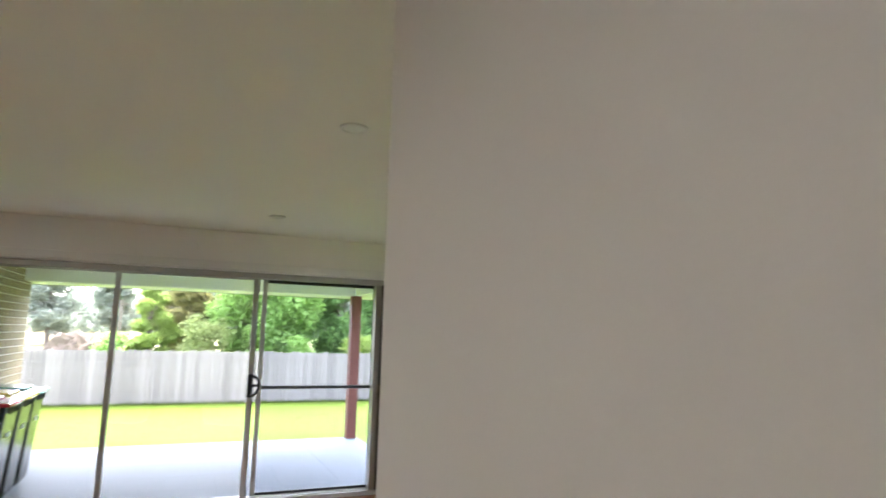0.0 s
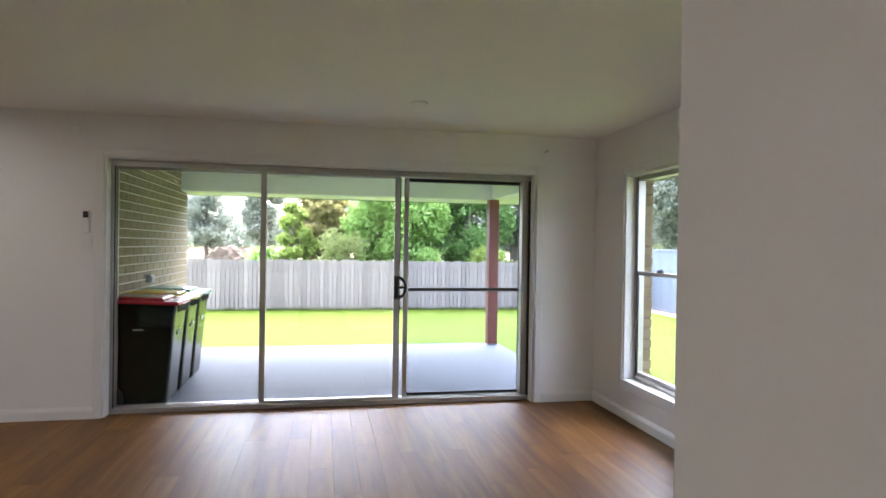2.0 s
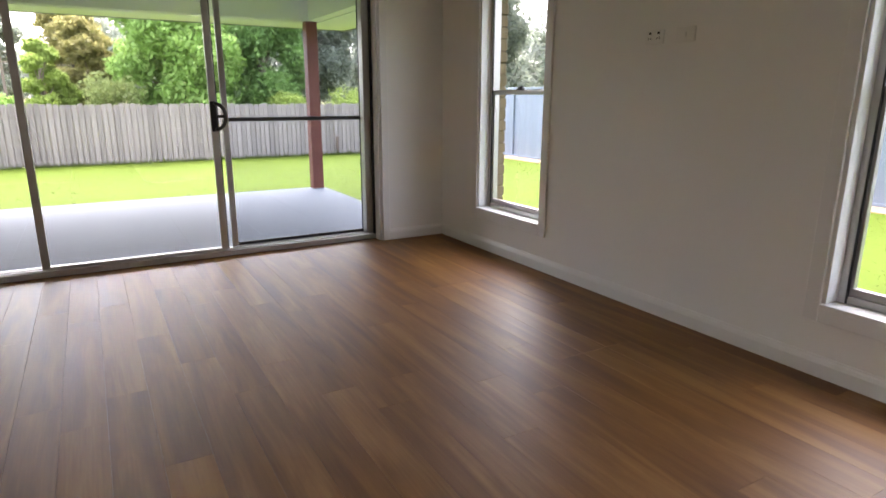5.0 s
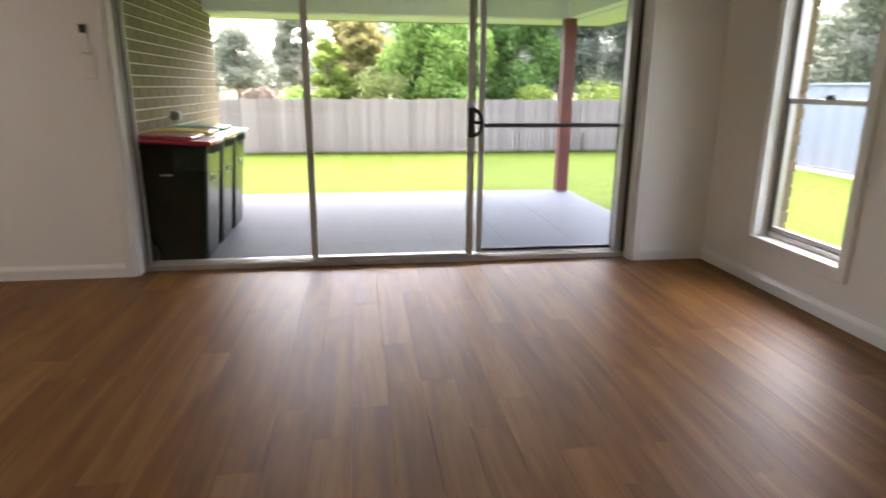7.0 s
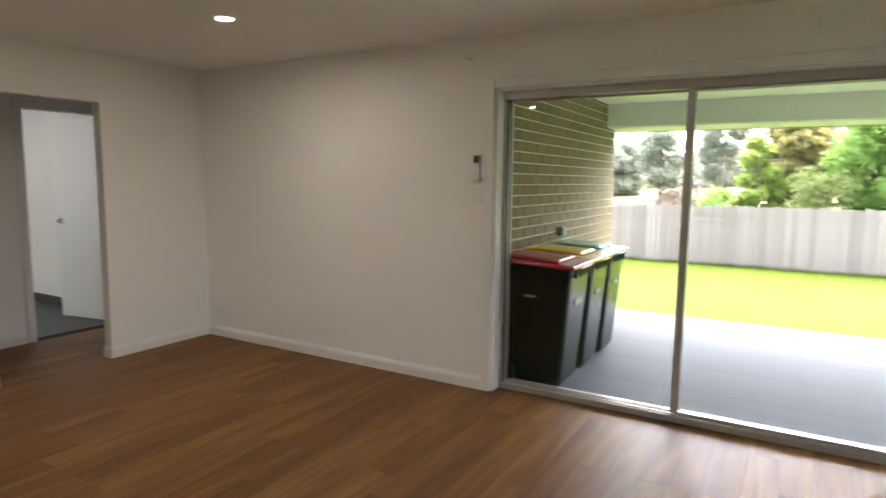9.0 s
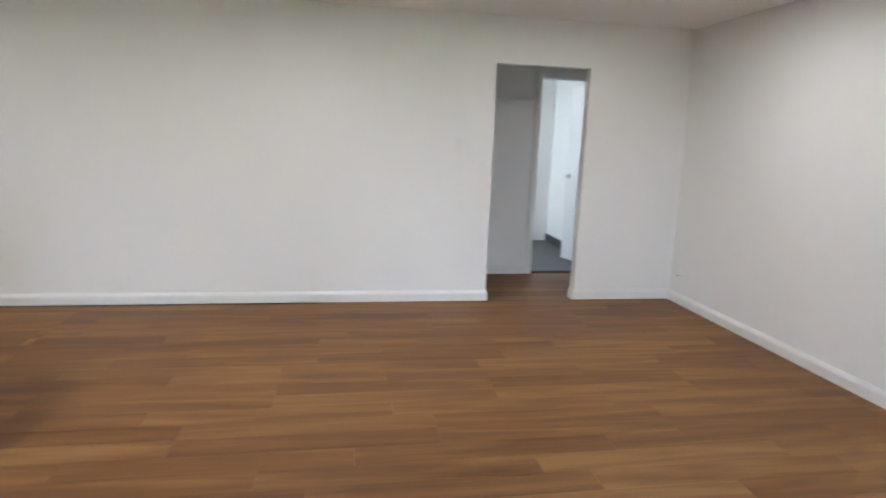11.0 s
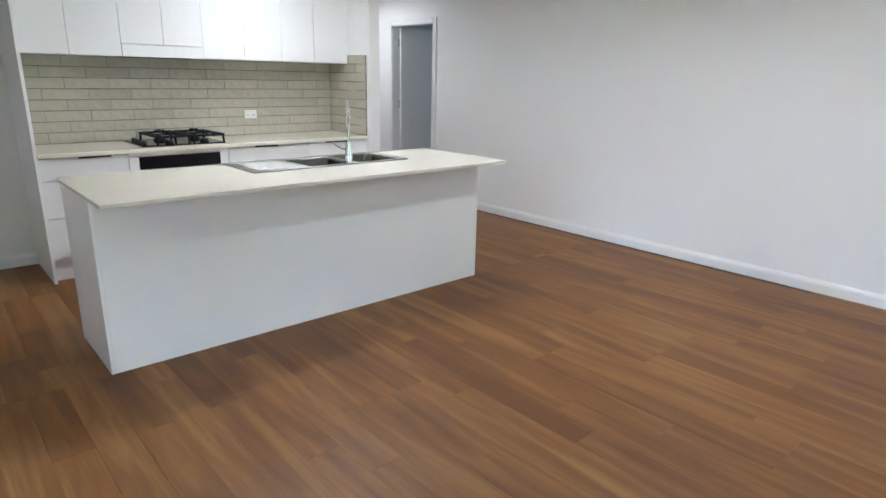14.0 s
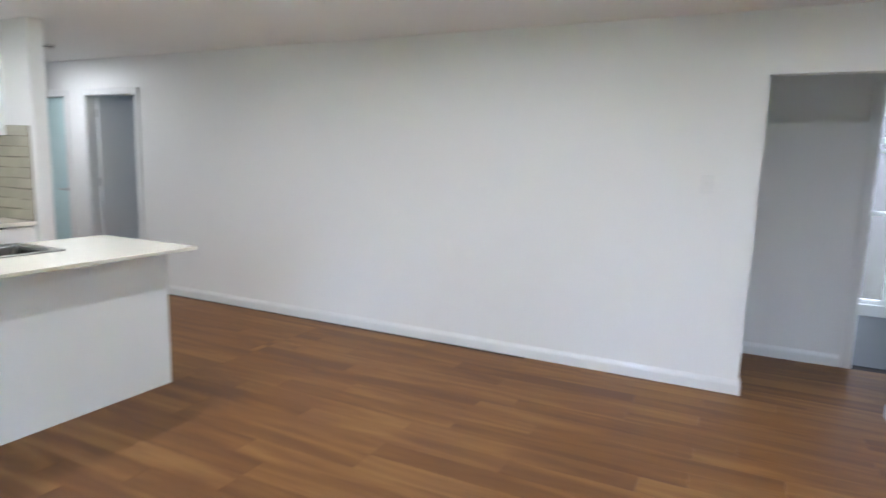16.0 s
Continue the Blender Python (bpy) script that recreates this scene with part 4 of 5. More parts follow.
# ---- outside: patio, yard, neighbours ----
ground = tagged(part("ground", box((-400, -200, -0.6), (400, 500, -0.12)), M_GRASS), "bright green mown lawn", "ground", kind="structure")
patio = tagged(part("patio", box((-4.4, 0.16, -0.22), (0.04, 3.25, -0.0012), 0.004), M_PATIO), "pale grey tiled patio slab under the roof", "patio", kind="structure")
pt = {}
for i in range(8):
    for j in range(6):
        x0, y0 = -4.40 + i * 0.6, 0.162 + j * 0.6
        x1, y1 = min(x0 + 0.5985, 0.038), min(y0 + 0.5985, 3.248)
        if x1 - x0 < 0.03 or y1 - y0 < 0.03:
            continue
        key = (round(x1 - x0, 3), round(y1 - y0, 3))
        if key not in pt:
            bm = bmesh.new()
            a, b = key
            c = 0.0004
            vs = [bm.verts.new(p) for p in ((0, 0, 0), (a, 0, 0), (a, b, 0), (0, b, 0), (c, c, 0.007), (a - c, c, 0.007), (a - c, b - c, 0.007), (c, b - c, 0.007))]
            for f in ((4, 5, 6, 7), (0, 1, 5, 4), (1, 2, 6, 5), (2, 3, 7, 6), (3, 0, 4, 7)):
                bm.faces.new([vs[k] for k in f])
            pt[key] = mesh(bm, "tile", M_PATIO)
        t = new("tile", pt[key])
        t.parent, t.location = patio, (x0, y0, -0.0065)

# the house's brick skin: outer leaf with the openings, and the wing beside the patio
wall("brick_east", "x", 0.151, 0.26, (-9.0, 0.26), (-0.12, 2.5), [(a - 0.035, b + 0.035, c - 0.03, d) for a, b, c, d in WINDOWS], M_BRICK, "cream brick outer leaf of the house")
for y0, y1, z0, z1 in WINDOWS:
    rv = tagged(new("trim"), "cream bricks laid round the window opening", "trim", kind="structure")
    z, k = z0, 0
    while z < z1 - 0.05:
        d = 0.008 if k % 2 else 0.0
        part("brick", box((0.153, y1 + 0.023 - d, z + 0.004), (0.262, y1 + 0.036, z + 0.076), 0.003), M_BRICK, rv)
        z, k = z + 0.086, k + 1
XWING = -4.27
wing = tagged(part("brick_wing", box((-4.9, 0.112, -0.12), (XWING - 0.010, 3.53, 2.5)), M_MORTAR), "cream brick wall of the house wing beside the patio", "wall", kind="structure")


def brick_mesh(w, h, d=0.012):
    bm = bmesh.new()
    c = 0.003
    vs = [bm.verts.new(p) for p in ((0, 0, 0), (0, w, 0), (0, w, h), (0, 0, h), (d, c, c), (d, w - c, c), (d, w - c, h - c), (d, c, h - c))]
    for f in ((4, 5, 6, 7), (0, 1, 5, 4), (1, 2, 6, 5), (2, 3, 7, 6), (3, 0, 4, 7)):
        bm.faces.new([vs[k] for k in f])
    return mesh(bm, "brick", M_BRICK)


bricks = {}
rest = bmesh.new()
count = 0
for r in range(30):
    z = -0.03 + r * 0.086
    s = 0.12 - (0.12 if r % 2 else 0.0)
    while s < 3.52:
        u0, u1 = max(0.122, s), min(3.525, s + 0.235)
        if u1 - u0 > 0.03:
            key = round(u1 - u0, 3)
            if z > 0.62 and z < 2.33 and count < 300:
                if key not in bricks:
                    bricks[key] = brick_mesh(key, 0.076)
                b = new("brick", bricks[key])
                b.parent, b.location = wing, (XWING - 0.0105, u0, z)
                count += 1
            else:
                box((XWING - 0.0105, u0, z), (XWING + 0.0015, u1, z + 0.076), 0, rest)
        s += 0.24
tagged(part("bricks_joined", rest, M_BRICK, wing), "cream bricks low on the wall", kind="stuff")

# patio roof
tagged(part("patio_ceiling", box((-4.9, 0.112, 2.31), (0.0, 3.15, 2.36)), M_EAVE), "pale painted patio ceiling lining", "ceiling", kind="structure")
roof = thing("patio_roof", (0, 0, 0), "patio roof with pale beams and a dark gutter line", "roof")
part("beam", box((-4.9, 3.151, 2.06), (0.02, 3.22, 2.36), 0.003), M_EAVE, roof)
part("beam", box((-0.12, 0.27, 2.06), (0.02, 3.078, 2.36), 0.003), M_EAVE, roof)
part("eave_lining", box((-9.0, 3.222, 2.052), (0.62, 3.80, 2.062)), M_EAVE, roof)
part("eave_lining", box((0.022, -0.2, 2.052), (0.62, 3.220, 2.062)), M_EAVE, roof)
part("fascia", box((-9.0, 3.80, 2.044), (0.66, 3.84, 2.22), 0.004), M_ROOF, roof)
part("fascia", box((0.62, -9.0, 2.044), (0.66, 3.798, 2.22), 0.004), M_ROOF, roof)
part("roof_sheet", box((-9.0, -0.5, 2.47), (0.7, 3.86, 2.50)), M_ROOF, roof)
post = thing("patio_post", (-0.08, 3.15, 0.0), "red-brown painted timber post on the patio's corner", "post")
part("shaft", box((-0.070, -0.070, 0.0), (0.070, 0.070, 2.06), 0.006), M_POST, post)
part("base_bracket", box((-0.074, -0.074, 0.0), (0.074, 0.074, 0.012), 0.002), M_GREYPLASTIC, post)
# west edge extended out of view, past the house, to darken the side passage
house_roof = tagged(part("roof", box((-11.64, -10.8, 2.52), (0.7, -0.51, 2.62)), M_ROOF), "dark sheet roof over the house, carried out to shade the side passage", "roof", kind="structure")

wt = thing("power_outlet", (XWING, 1.66, 1.0), "small grey outdoor power outlet on the brick wall", "power outlet")
part("box", box((0.0, -0.05, -0.04), (0.055, 0.05, 0.045), 0.008), M_GREYPLASTIC, wt)
part("cover", box((0.05, -0.045, -0.035), (0.068, 0.045, 0.03), 0.006), M_GREYPLASTIC, wt)


def wheelie_bin(y, lid_material, lid_word, x=-3.955):
    """A two-wheeled bin, its front to +x."""
    b = thing("wheelie_bin", (x, y, 0), "dark green wheelie bin with a %s lid on the patio" % lid_word, "bin", "wheelie bins on the patio")
    bm = bmesh.new()
    rings = []
    levels = ((0.03, 0.225, 0.205), (0.06, 0.24, 0.21), (0.55, 0.272, 0.228), (0.80, 0.290, 0.236), (0.835, 0.300, 0.242), (0.875, 0.303, 0.244))
    for z, dx, dy in levels:
        r, ring = 0.055, []
        for cx, cy, a0 in ((dx - r, dy - r, 0), (-dx + r, dy - r, 90), (-dx + r, -dy + r, 180), (dx - r, -dy + r, 270)):
            for k in range(5):
                a = radians(a0 + 22.5 * k)
                ring.append(bm.verts.new((cx + r * math.cos(a) + 0.02 * (z - 0.4), cy + r * math.sin(a), z)))
        rings.append(ring)
    for p, q in zip(rings, rings[1:]):
        for k in range(len(p)):
            bm.faces.new((p[k], p[(k + 1) % len(p)], q[(k + 1) % len(p)], q[k]))
    bm.faces.new(rings[0][::-1])
    bm.faces.new(rings[-1])
    bmesh.ops.recalc_face_normals(bm, faces=bm.faces)
    part("body", bm, M_BIN, b, smooth=False)
    for k in range(4):
        part("rim_rib", box((0.304, -0.15 + k * 0.09, 0.80), (0.322, -0.13 + k * 0.09, 0.872), 0.003), M_BIN, b)
    lid = box((-0.305, -0.252, 0.0), (0.335, 0.252, 0.030), 0.014, segments=3)
    box((-0.20, -0.19, 0.024), (0.20, 0.19, 0.052), 0.018, lid, 3)
    bmesh.ops.transform(lid, matrix=pose(0, 0, 0.878, 0, 2.5, 0), verts=lid.verts)
    lid_ob = part("lid", lid, lid_material, b, "%s moulded plastic lid" % lid_word)
    part("lid_grip", box((0.27, -0.12, 0.862), (0.342, 0.12, 0.874), 0.004), lid_material, lid_ob)
    part("handle", tube([(-0.27, -0.19, 0.86), (-0.297, -0.19, 0.87), (-0.297, 0.19, 0.87), (-0.27, 0.19, 0.86)], 0.012), M_BIN, b, smooth=True)
    part("axle", rod((-0.19, -0.235, 0.10), (-0.19, 0.235, 0.10), 0.010), M_STEEL, b)
    for s in (-1, 1):
        w = part("wheel", rod((-0.19, s * 0.205, 0.10), (-0.19, s * 0.245, 0.10), 0.10, sides=24), M_BLACK, b)
        part("hub", rod((-0.19, s * 0.244, 0.10), (-0.19, s * 0.249, 0.10), 0.04, sides=16), M_GREYPLASTIC, w)
    part("front_mark", box((0.2845, -0.07, 0.60), (0.2870, 0.07, 0.64)), surface("pale_stamp", (0.25, 0.30, 0.26), 0.6), b, "pale moulded stamp")
    part("side_mark", box((-0.02, -0.2392, 0.66), (0.06, -0.2370, 0.672)), surface("pale_stamp_side", (0.25, 0.27, 0.26), 0.6), b)


wheelie_bin(0.42, M_LID_RED, "dark red")
wheelie_bin(0.925, M_LID_YELLOW, "yellow")
wheelie_bin(1.43, M_LID_GREEN, "pale green")

# paling fence across the yard
FY = 8.9
random.seed(11)
fence = thing("paling_fence", (0, FY, -0.12), "weathered grey timber paling fence along the yard", "fence")
for z in (0.25, 0.85):
    part("rail", box((-60, 0.040, z), (5.55, 0.08, z + 0.07)), M_FENCE, fence)
pal = [mesh(box((-0.0415, -0.008, 0.0), (0.0415, 0.008, h)), "paling", M_FENCE) for h in (1.12, 1.13, 1.145)]
x, k = -16.5, 0
joined = bmesh.new()
while x < 5.5:
    if -15.0 < x:
        o = new("paling", pal[random.randrange(3)])
        o.parent, o.location = fence, (x, random.uniform(-0.006, 0.004), 0.005)
        o.rotation_euler = (radians(random.uniform(-0.6, 0.6)), radians(random.uniform(-0.25, 0.25)), radians(random.uniform(-5, 5)))
    x, k = x + 0.098, k + 1
for k in range(225):
    box((-16.45 + k * 0.098 - 0.02, 0.032, 0.02), (-16.45 + k * 0.098 + 0.02, 0.038, 1.09), 0, joined)
for k in range(440):
    box((-15.1 - k * 0.1 - 0.0455, -0.008, 0), (-15.1 - k * 0.1 + 0.0455, 0.008, 1.12 + random.uniform(-0.02, 0.02)), 0, joined)
tagged(part("palings_joined", joined, M_FENCE, fence), kind="stuff")
part("loose_paling", box((2.3, -0.06, 0.0), (2.36, -0.04, 0.42), 0.004), M_STRAW, fence)

steel = thing("steel_fence", (5.6, 0, -0.12), "blue-grey corrugated steel boundary fence", "fence")
for k in range(12):
    y1 = FY - k * 2.37
    bm = bmesh.new()
    prof = []
    for j in range(13):
        s = y1 - j * 2.33 / 12
        prof += [(0.0 if j % 2 else 0.016, s), (0.0 if j % 2 else 0.016, s - 0.06)]
    lo = [bm.verts.new((d, s, 0.04)) for d, s in prof]
    hi = [bm.verts.new((d, s, 1.46)) for d, s in prof]
    for a in range(len(prof) - 1):
        bm.faces.new((lo[a], lo[a + 1], hi[a + 1], hi[a]))
    sh = part("sheet", bm, M_COLORBOND, steel)
    sol = sh.modifiers.new("thickness", "SOLIDIFY")
    sol.thickness = 0.003
    part("post", box((-0.02, y1 - 0.015, 0.0), (0.035, y1 + 0.025, 1.50), 0.003), M_COLORBOND, steel)
part("top_rail", box((-0.022, -19.5, 1.46), (0.038, FY + 0.03, 1.50), 0.004), M_COLORBOND, steel)
part("bottom_rail", box((-0.022, -19.5, 0.0), (0.038, FY + 0.03, 0.05), 0.004), M_COLORBOND, steel)
tagged(part("soil_strip", box((5.15, -19.0, -0.125), (5.57, FY - 0.1, -0.108), 0.006), M_SAND), "sandy soil strip along the steel fence", "soil", kind="structure")
# height added up to the roof, so no sky light reaches the passage
sidef = tagged(part("side_fence", box((-11.7, -14, -0.12), (-11.65, 0.6, 2.5), 0.004), surface("dark_timber", (0.030, 0.026, 0.024), 0.7, vary=0.25, stretch=(8, 8, 0.7))), "dark timber fence close outside the laundry, raised to block sky light", "fence")

# ---- planting and the far view ----
def leaf_cloud(blobs, count, size, seed, droop=0.0):
    """Many small leaves scattered through blobs of (x, y, z, rx, rz); denser towards their skins."""
    rng = np.random.default_rng(seed)
    weights = np.array([b[3] * b[3] * b[4] for b in blobs])
    pick = rng.choice(len(blobs), count, p=weights / weights.sum())
    b = np.array(blobs)[pick]
    d = rng.normal(size=(count, 3))
    d /= np.linalg.norm(d, axis=1)[:, None]
    r = rng.uniform(0.15, 1.0, count) ** 0.5
    lump = 1 + 0.22 * np.sin(d[:, 0] * 5 + pick) * np.cos(d[:, 2] * 6 + pick * 2)
    c = b[:, :3] + d * (r * lump)[:, None] * np.stack([b[:, 3], b[:, 3], b[:, 4]], 1)
    c[:, 2] -= droop * rng.uniform(0, 1, count) ** 2
    u = rng.normal(size=(count, 3))
    u /= np.linalg.norm(u, axis=1)[:, None]
    v = np.cross(u, rng.normal(size=(count, 3)))
    v /= np.linalg.norm(v, axis=1)[:, None]
    s = size * rng.uniform(0.5, 1.3, count)[:, None]
    quads = np.stack([c - u * s, c + v * s * 0.45, c + u * s, c - v * s * 0.45], 1).reshape(-1, 3)
    faces = np.arange(count * 4).reshape(-1, 4)
    return quads.tolist(), faces.tolist()


def leaves(name, data, material, parent):
    me = bpy.data.meshes.new(name)
    me.from_pydata(data[0], [], data[1])
    me.materials.append(material)
    ob = new(name, me)
    ob.parent = parent
    return ob


def tree(name, x, y, height, spread, material, label, seed, leaf=0.16, count=5000, trunk=0.3, bare=0.3, lumps=11, droop=0.0, z0=-0.12):
    rng = random.Random(seed)
    t = thing(name, (x, y, z0), label, "tree")
    top = height * 0.8
    bend = [(rng.uniform(-0.06, 0.06) * height * k / 5, rng.uniform(-0.05, 0.05) * height * k / 5, top * k / 5) for k in range(6)]
    bm = None
    for k in range(5):
        bm = rod(bend[k], bend[k + 1], trunk * (1 - k / 6), trunk * (1 - (k + 1) / 6), bm, 9)
    part("trunk", bm, M_BARK, t)
    blobs, limbs = [], None
    for k in range(lumps):
        h = height * (bare + (1 - bare) * (k + 0.5) / lumps)
        wide = spread * (0.55 + 0.6 * math.sin(math.pi * min(1, (k + 1.2) / (lumps + 0.6)))) * rng.uniform(0.65, 1.05)
        a = k * 2.4 + rng.uniform(-0.5, 0.5)
        r = wide * rng.uniform(0.35, 0.75) * (0.5 if k == lumps - 1 else 1)
        cx, cy = r * math.cos(a), r * math.sin(a)
        size = spread * rng.uniform(0.36, 0.58)
        blobs.append((cx, cy, h, size, size * rng.uniform(0.55, 0.9)))
        base = bend[min(4, int(5 * h * 0.7 / top))]
        limbs = rod(base, (cx, cy, h), trunk * 0.28, trunk * 0.06, limbs, 6)
        for j in range(3):
            limbs = rod((cx * 0.7 + base[0] * 0.3, cy * 0.7 + base[1] * 0.3, h * 0.85 + base[2] * 0.15), (cx + rng.uniform(-1, 1) * size, cy + rng.uniform(-1, 1) * size, h + rng.uniform(-0.4, 0.8) * size), trunk * 0.08, trunk * 0.02, limbs, 5)
    part("limbs", limbs, M_BARK, t)
    leaves("crown", leaf_cloud(blobs, int(count * 1.7), leaf * 0.74, seed, droop), material, t)
    return t


tree("tree", 1.0, 27.0, 8.0, 3.0, M_GREEN, "tall leafy tree with a broad fresh green crown", 1, 0.213, 28500, 0.32, 0.05, 15, 0.6)
tree("tree", 5.3, 27.5, 7.4, 2.3, M_DEEP, "dense dark green tree with drooping branches", 2, 0.200, 20900, 0.3, 0.03, 13, 1.0)
tree("tree", -4.0, 27.0, 3.5, 1.15, M_LIME, "small rounded tree with bright lime leaves", 3, 0.150, 9500, 0.14, 0.05, 10)
tree("tree", -2.3, 29.0, 4.4, 1.6, M_AUTUMN, "rounded tan-green tree behind the fence", 4, 0.175, 10450, 0.2, 0.05, 10)
tree("tree", -3.0, 36.0, 6.0, 2.2, M_AUTUMN, "yellowish tan gum tree behind the others", 14, 0.188, 10450, 0.25, 0.2, 11)
tree("tree", -7.0, 40.0, 6.2, 1.7, M_GUM, "tall sparse grey-green gum tree", 5, 0.17, 6500, 0.2, 0.25, 12)
tree("tree", -11.0, 42.0, 4.9, 1.9, M_GUM, "grey-green gum tree in the distance", 6, 0.17, 6500, 0.2, 0.25, 11)
tree("tree", -14.5, 46.0, 4.4, 2.2, M_GUM, "low grey-green gum tree in the distance", 7, 0.19, 6500, 0.2, 0.1, 11)
tree("tree", -19.0, 46.0, 4.4, 2.4, M_GUM, "low grey-green gum tree in the distance", 17, 0.19, 6500, 0.2, 0.1, 11)
tree("tree", 9.0, 30.0, 9.5, 2.7, M_GUM, "tall sparse gum tree with drooping grey-green leaves", 8, 0.213, 13300, 0.3, 0.2, 13, 0.8)
tree("tree", 13.0, 29.0, 10.0, 2.8, M_GUM, "tall sparse gum tree with drooping grey-green leaves", 9, 0.213, 13300, 0.3, 0.2, 13, 0.8)
tree("tree", 17.0, 25.0, 9.5, 2.8, M_GUM, "tall sparse gum tree with drooping grey-green leaves", 10, 0.213, 13300, 0.3, 0.2, 13, 0.8)
tree("tree", 21.0, 21.0, 9.5, 3.0, M_GUM, "tall sparse gum tree with drooping grey-green leaves", 11, 0.213, 13300, 0.3, 0.15, 13, 0.8)
tree("tree", 21.5, 14.0, 9.0, 3.0, M_OLIVE, "tall gum tree beyond the steel fence", 12, 0.213, 11400, 0.3, 0.15, 13, 0.8)
tree("tree", 22.0, 7.0, 9.0, 3.0, M_GUM, "tall gum tree beyond the steel fence", 13, 0.213, 11400, 0.3, 0.15, 13, 0.8)


def shrub(x, y, r, h, material, label, seed):
    s = thing("shrub", (x, y, -0.12), label, "shrub")
    rng = random.Random(seed)
    blobs = [(rng.uniform(-0.5, 0.5) * r, rng.uniform(-0.5, 0.5) * r, h * rng.uniform(0.25, 0.75), r * rng.uniform(0.4, 0.65), h * rng.uniform(0.2, 0.32)) for _ in range(8)]
    stem = None
    for b in blobs[:5]:
        stem = rod((0, 0, 0), b[:3], 0.04, 0.012, stem, 6)
    part("stems", stem, M_BARK, s)
    leaves("foliage", leaf_cloud(blobs, 2600, 0.09, seed), material, s)


shrub(6.0, 25.0, 1.2, 1.75, M_LIME, "yellow-green shrub beyond the fence", 31)
shrub(9.4, 25.0, 1.9, 2.0, M_LIME, "wide yellow-green shrub beyond the fence", 32)
shrub(2.6, 24.0, 0.9, 1.55, M_GREEN, "small green shrub beyond the fence", 33)
shrub(-5.6, 25.5, 1.0, 1.4, M_GREEN, "small green shrub beyond the fence", 34)
shrub(-1.6, 25.0, 1.3, 2.3, M_OLIVE, "dark olive shrub beyond the fence", 35)
shrub(13.0, 24.0, 1.9, 2.2, M_OLIVE, "olive shrub beyond the fence", 36)

# far woods and a dry slope
rngw = random.Random(50)
woods = [(-75 + k * 2.6 + rngw.uniform(-1, 1), 62 + rngw.uniform(-3, 8), 2.5 + rngw.uniform(-0.5, 1.2), 2.6, 2.6) for k in range(62)]
woods += [(-1.0 + k * 3.4 + rngw.uniform(-1, 1), 60 + rngw.uniform(-3, 6), z + rngw.uniform(-0.6, 0.6), 2.6, 2.0) for k in range(26) for z in (2.5, 5.2, 7.6)]
tagged(leaves("far_woods", leaf_cloud(woods, 95000, 0.36, 51), M_GUM, None), "far grey-green band of bushland, haze put into its leaf colour", "woods", kind="stuff")
bm = bmesh.new()
bmesh.ops.create_grid(bm, x_segments=60, y_segments=20, size=1)
for v in bm.verts:
    gx, gy = v.co.x * 60 - 20, v.co.y * 14 + 48
    v.co = (gx, gy, -0.14 + 1.1 * max(0.0, (gy - 34) / 28) + 0.1 * noise.noise((gx * 0.1, gy * 0.1, 0)))
tagged(part("slope", bm, M_FIELD, smooth=True), "dry yellow-green paddock slope", "field", kind="structure")

# heap of cut branches behind the fence
heap = thing("brush_heap", (-7.4, 28.0, -0.12), "brown heap of dry cut branches", "brush heap")
bm = bmesh.new()
bmesh.ops.create_icosphere(bm, subdivisions=4, radius=1.0)
for v in bm.verts:
    lump = 1 + 0.22 * noise.noise(v.co * 3.1) + 0.12 * noise.noise(v.co * 9.0)
    v.co = (v.co.x * 1.15 * lump, v.co.y * 0.9 * lump, max(-0.05, v.co.z) * 1.28 * lump)
part("mound", bm, M_STRAW, heap)
rngh = random.Random(9)
sticks = None
own = bmesh.new()
for k in range(140):
    a, e = rngh.uniform(0, math.tau), rngh.uniform(0.1, 1.4)
    p = Vector((1.15 * math.cos(a) * math.cos(e), 0.9 * math.sin(a) * math.cos(e), 1.25 * math.sin(e)))
    q = p + Vector((rngh.uniform(-0.5, 0.5), rngh.uniform(-0.5, 0.5), rngh.uniform(-0.1, 0.25)))
    rod(p * 0.95, q, 0.022, 0.008, own, 5)
part("sticks", own, M_BARK, heap)

pole = thing("power_pole", (-5.65, 30.0, -0.12), "timber power pole with thin wires", "power pole")
part("shaft", rod((0, 0, 0), (0, 0, 3.0), 0.07, 0.055), M_BARK, pole)
part("crossarm", box((-0.4, -0.03, 2.75), (0.4, 0.03, 2.82), 0.005), M_BARK, pole)
for dz in (2.82, 2.45, 2.3):
    wire = [(-40 + k * 4, 2.0, dz + 0.35 * (abs(k - 10) / 10) ** 2 - 0.05) for k in range(21)]
    part("wire", tube(wire, 0.010, sides=5), M_BLACK, pole)

# mown grass of the yard
rg = np.random.default_rng(77)
N = 22000
gx, gy = rg.uniform(-10.5, 5.2, N), 3.26 + (FY - 3.26) * rg.uniform(0, 1, N) ** 1.2
gx[:9000], gy[:9000] = rg.uniform(0.1, 5.2, 9000), rg.uniform(-4.5, 6.0, 9000)
gx[9000:13000], gy[9000:13000] = rg.uniform(-12, 5.4, 4000), FY - rg.uniform(0.0, 0.18, 4000)
hgt = rg.uniform(0.006, 0.016, N)
hgt[9000:13000] = rg.uniform(0.04, 0.11, 4000)
ang = rg.uniform(0, math.tau, N)
w = rg.uniform(0.004, 0.009, N)
lean = rg.normal(0, 0.018, (N, 2))
base = np.stack([gx, gy, np.full(N, -0.122)], 1)
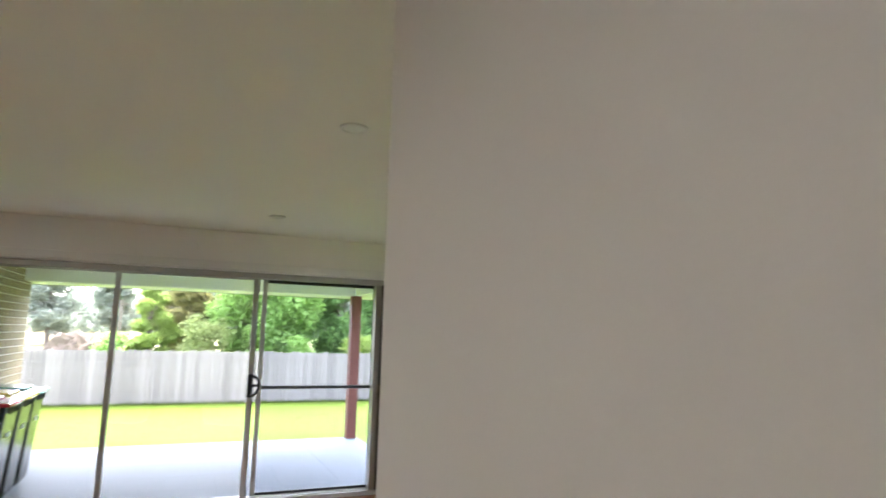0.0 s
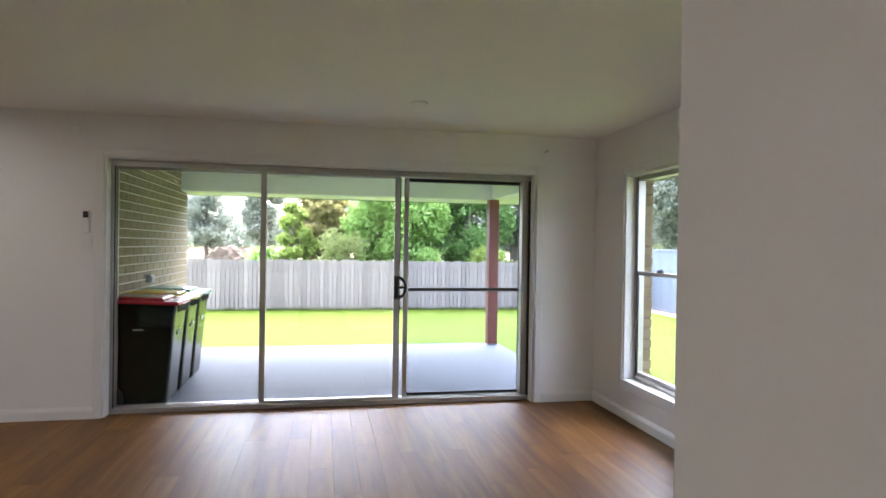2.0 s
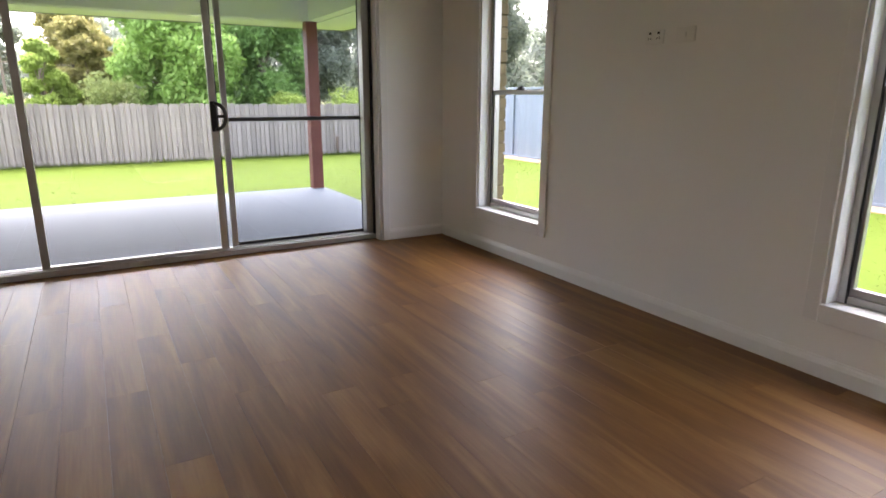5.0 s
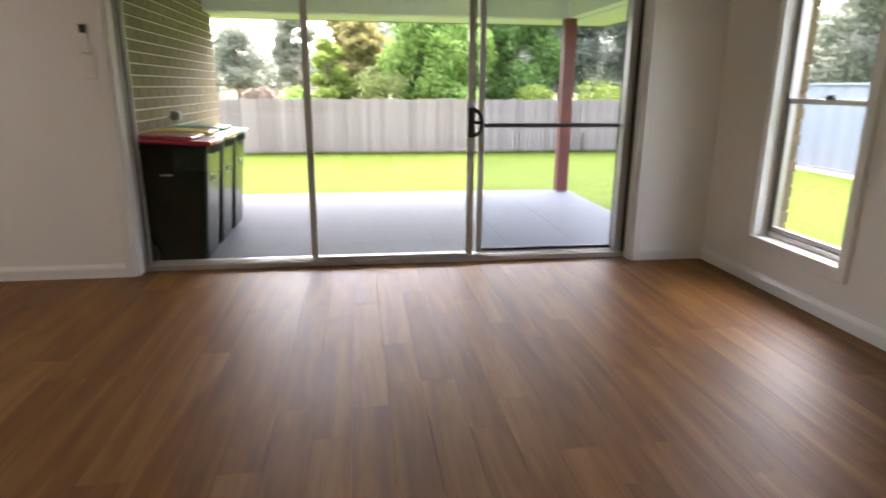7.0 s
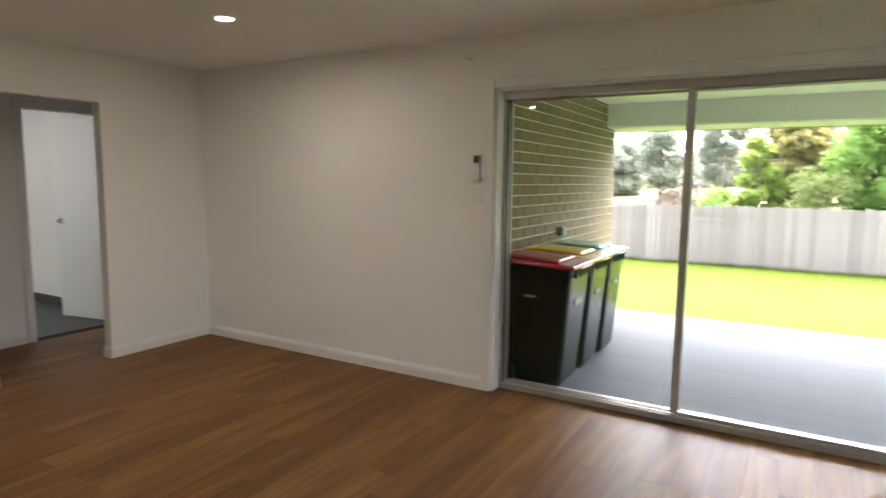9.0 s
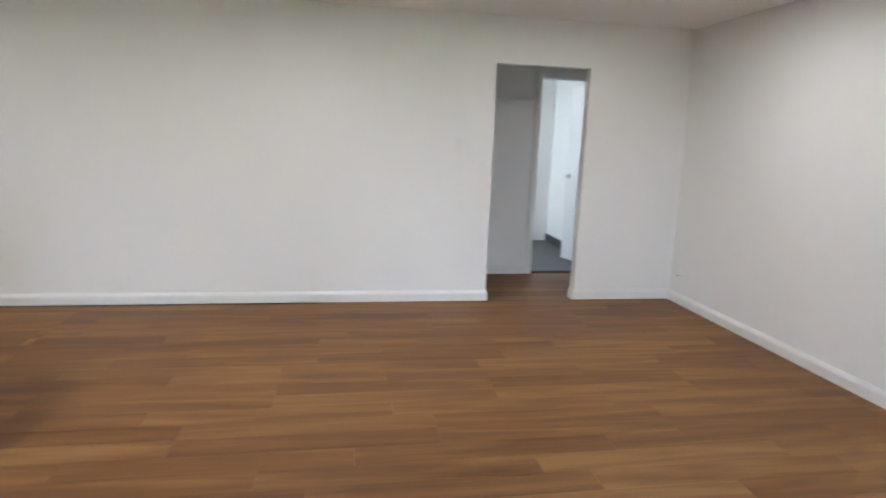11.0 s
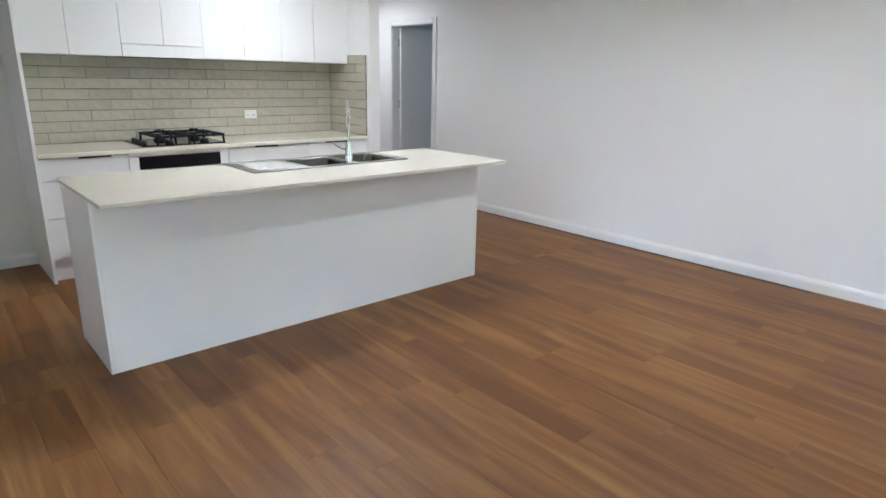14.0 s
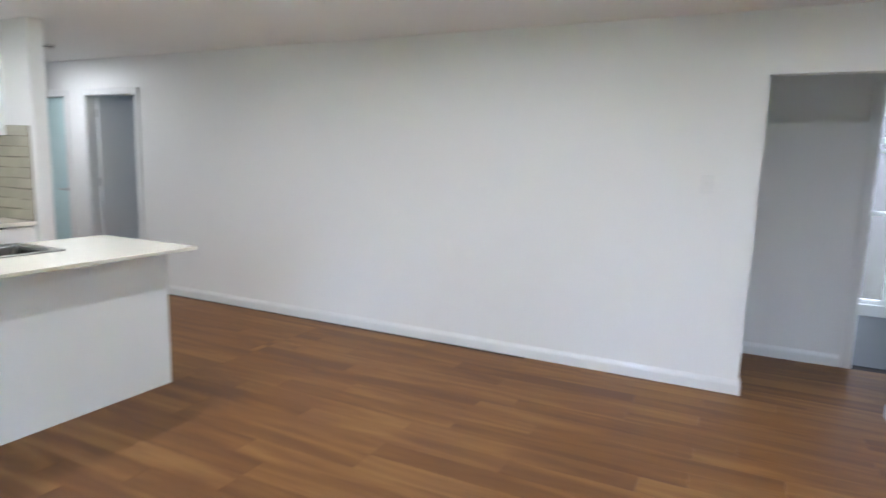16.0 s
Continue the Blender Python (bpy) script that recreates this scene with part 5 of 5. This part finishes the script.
side_v = np.stack([np.cos(ang) * w, np.sin(ang) * w, np.zeros(N)], 1)
tip_v = np.stack([lean[:, 0], lean[:, 1], hgt], 1)
verts = np.stack([base - side_v, base + side_v, base + tip_v], 1).reshape(-1, 3).tolist()
grass = bpy.data.meshes.new("grass")
grass.from_pydata(verts, [], np.arange(3 * N).reshape(-1, 3).tolist())
grass.materials.append(M_BLADE)
tagged(new("grass", grass), "short bright green lawn grass", "grass", kind="stuff")

# ---- floorboards, last ----
floor = tagged(part("floor", box((XW - 3.2, -10.6, -0.15), (0.11, 0.094, -0.006)), M_SLAB), "brown timber-look plank floor with a satin sheen", "floor", kind="structure")
random.seed(21)
PW, PL = 0.150, 1.22


def plank_mesh(w, length):
    bm = bmesh.new()
    c = 0.0006
    vs = [bm.verts.new(p) for p in ((0, 0, -0.006), (w, 0, -0.006), (w, length, -0.006), (0, length, -0.006), (c, c, 0), (w - c, c, 0), (w - c, length - c, 0), (c, length - c, 0))]
    for f in ((4, 5, 6, 7), (0, 1, 5, 4), (1, 2, 6, 5), (2, 3, 7, 6), (3, 0, 4, 7)):
        bm.faces.new([vs[k] for k in f])
    return mesh(bm, "plank", M_PLANK)


planks = {}


def lay(x0, x1, y0, y1):
    """Boards along y over a stretch of the plan, with staggered ends."""
    x = x0
    while x < x1 - 0.01:
        w = min(PW, x1 - x)
        s = y0 - random.choice((0.0, 0.2, 0.41, 0.61, 0.82, 1.0))
        while s < y1:
            u0, u1 = max(s, y0), min(s + PL, y1)
            if u1 - u0 > 0.02:
                key = (round(w, 4), round(u1 - u0, 3))
                if key not in planks:
                    planks[key] = plank_mesh(*key)
                o = new("plank", planks[key])
                o.parent, o.location = floor, (x, u0, 0)
            s += PL
        x += PW


lay(XW + 0.05, 0.0, -5.0, 0.094)
lay(XW + 0.05, -2.9, -7.3, -5.0)
lay(-2.9, XN, -7.3, -5.0)
lay(XW - 1.03, XW + 0.05, -3.2, 0.0)
lay(XW - 0.03, XNIB, -10.5, -7.3)
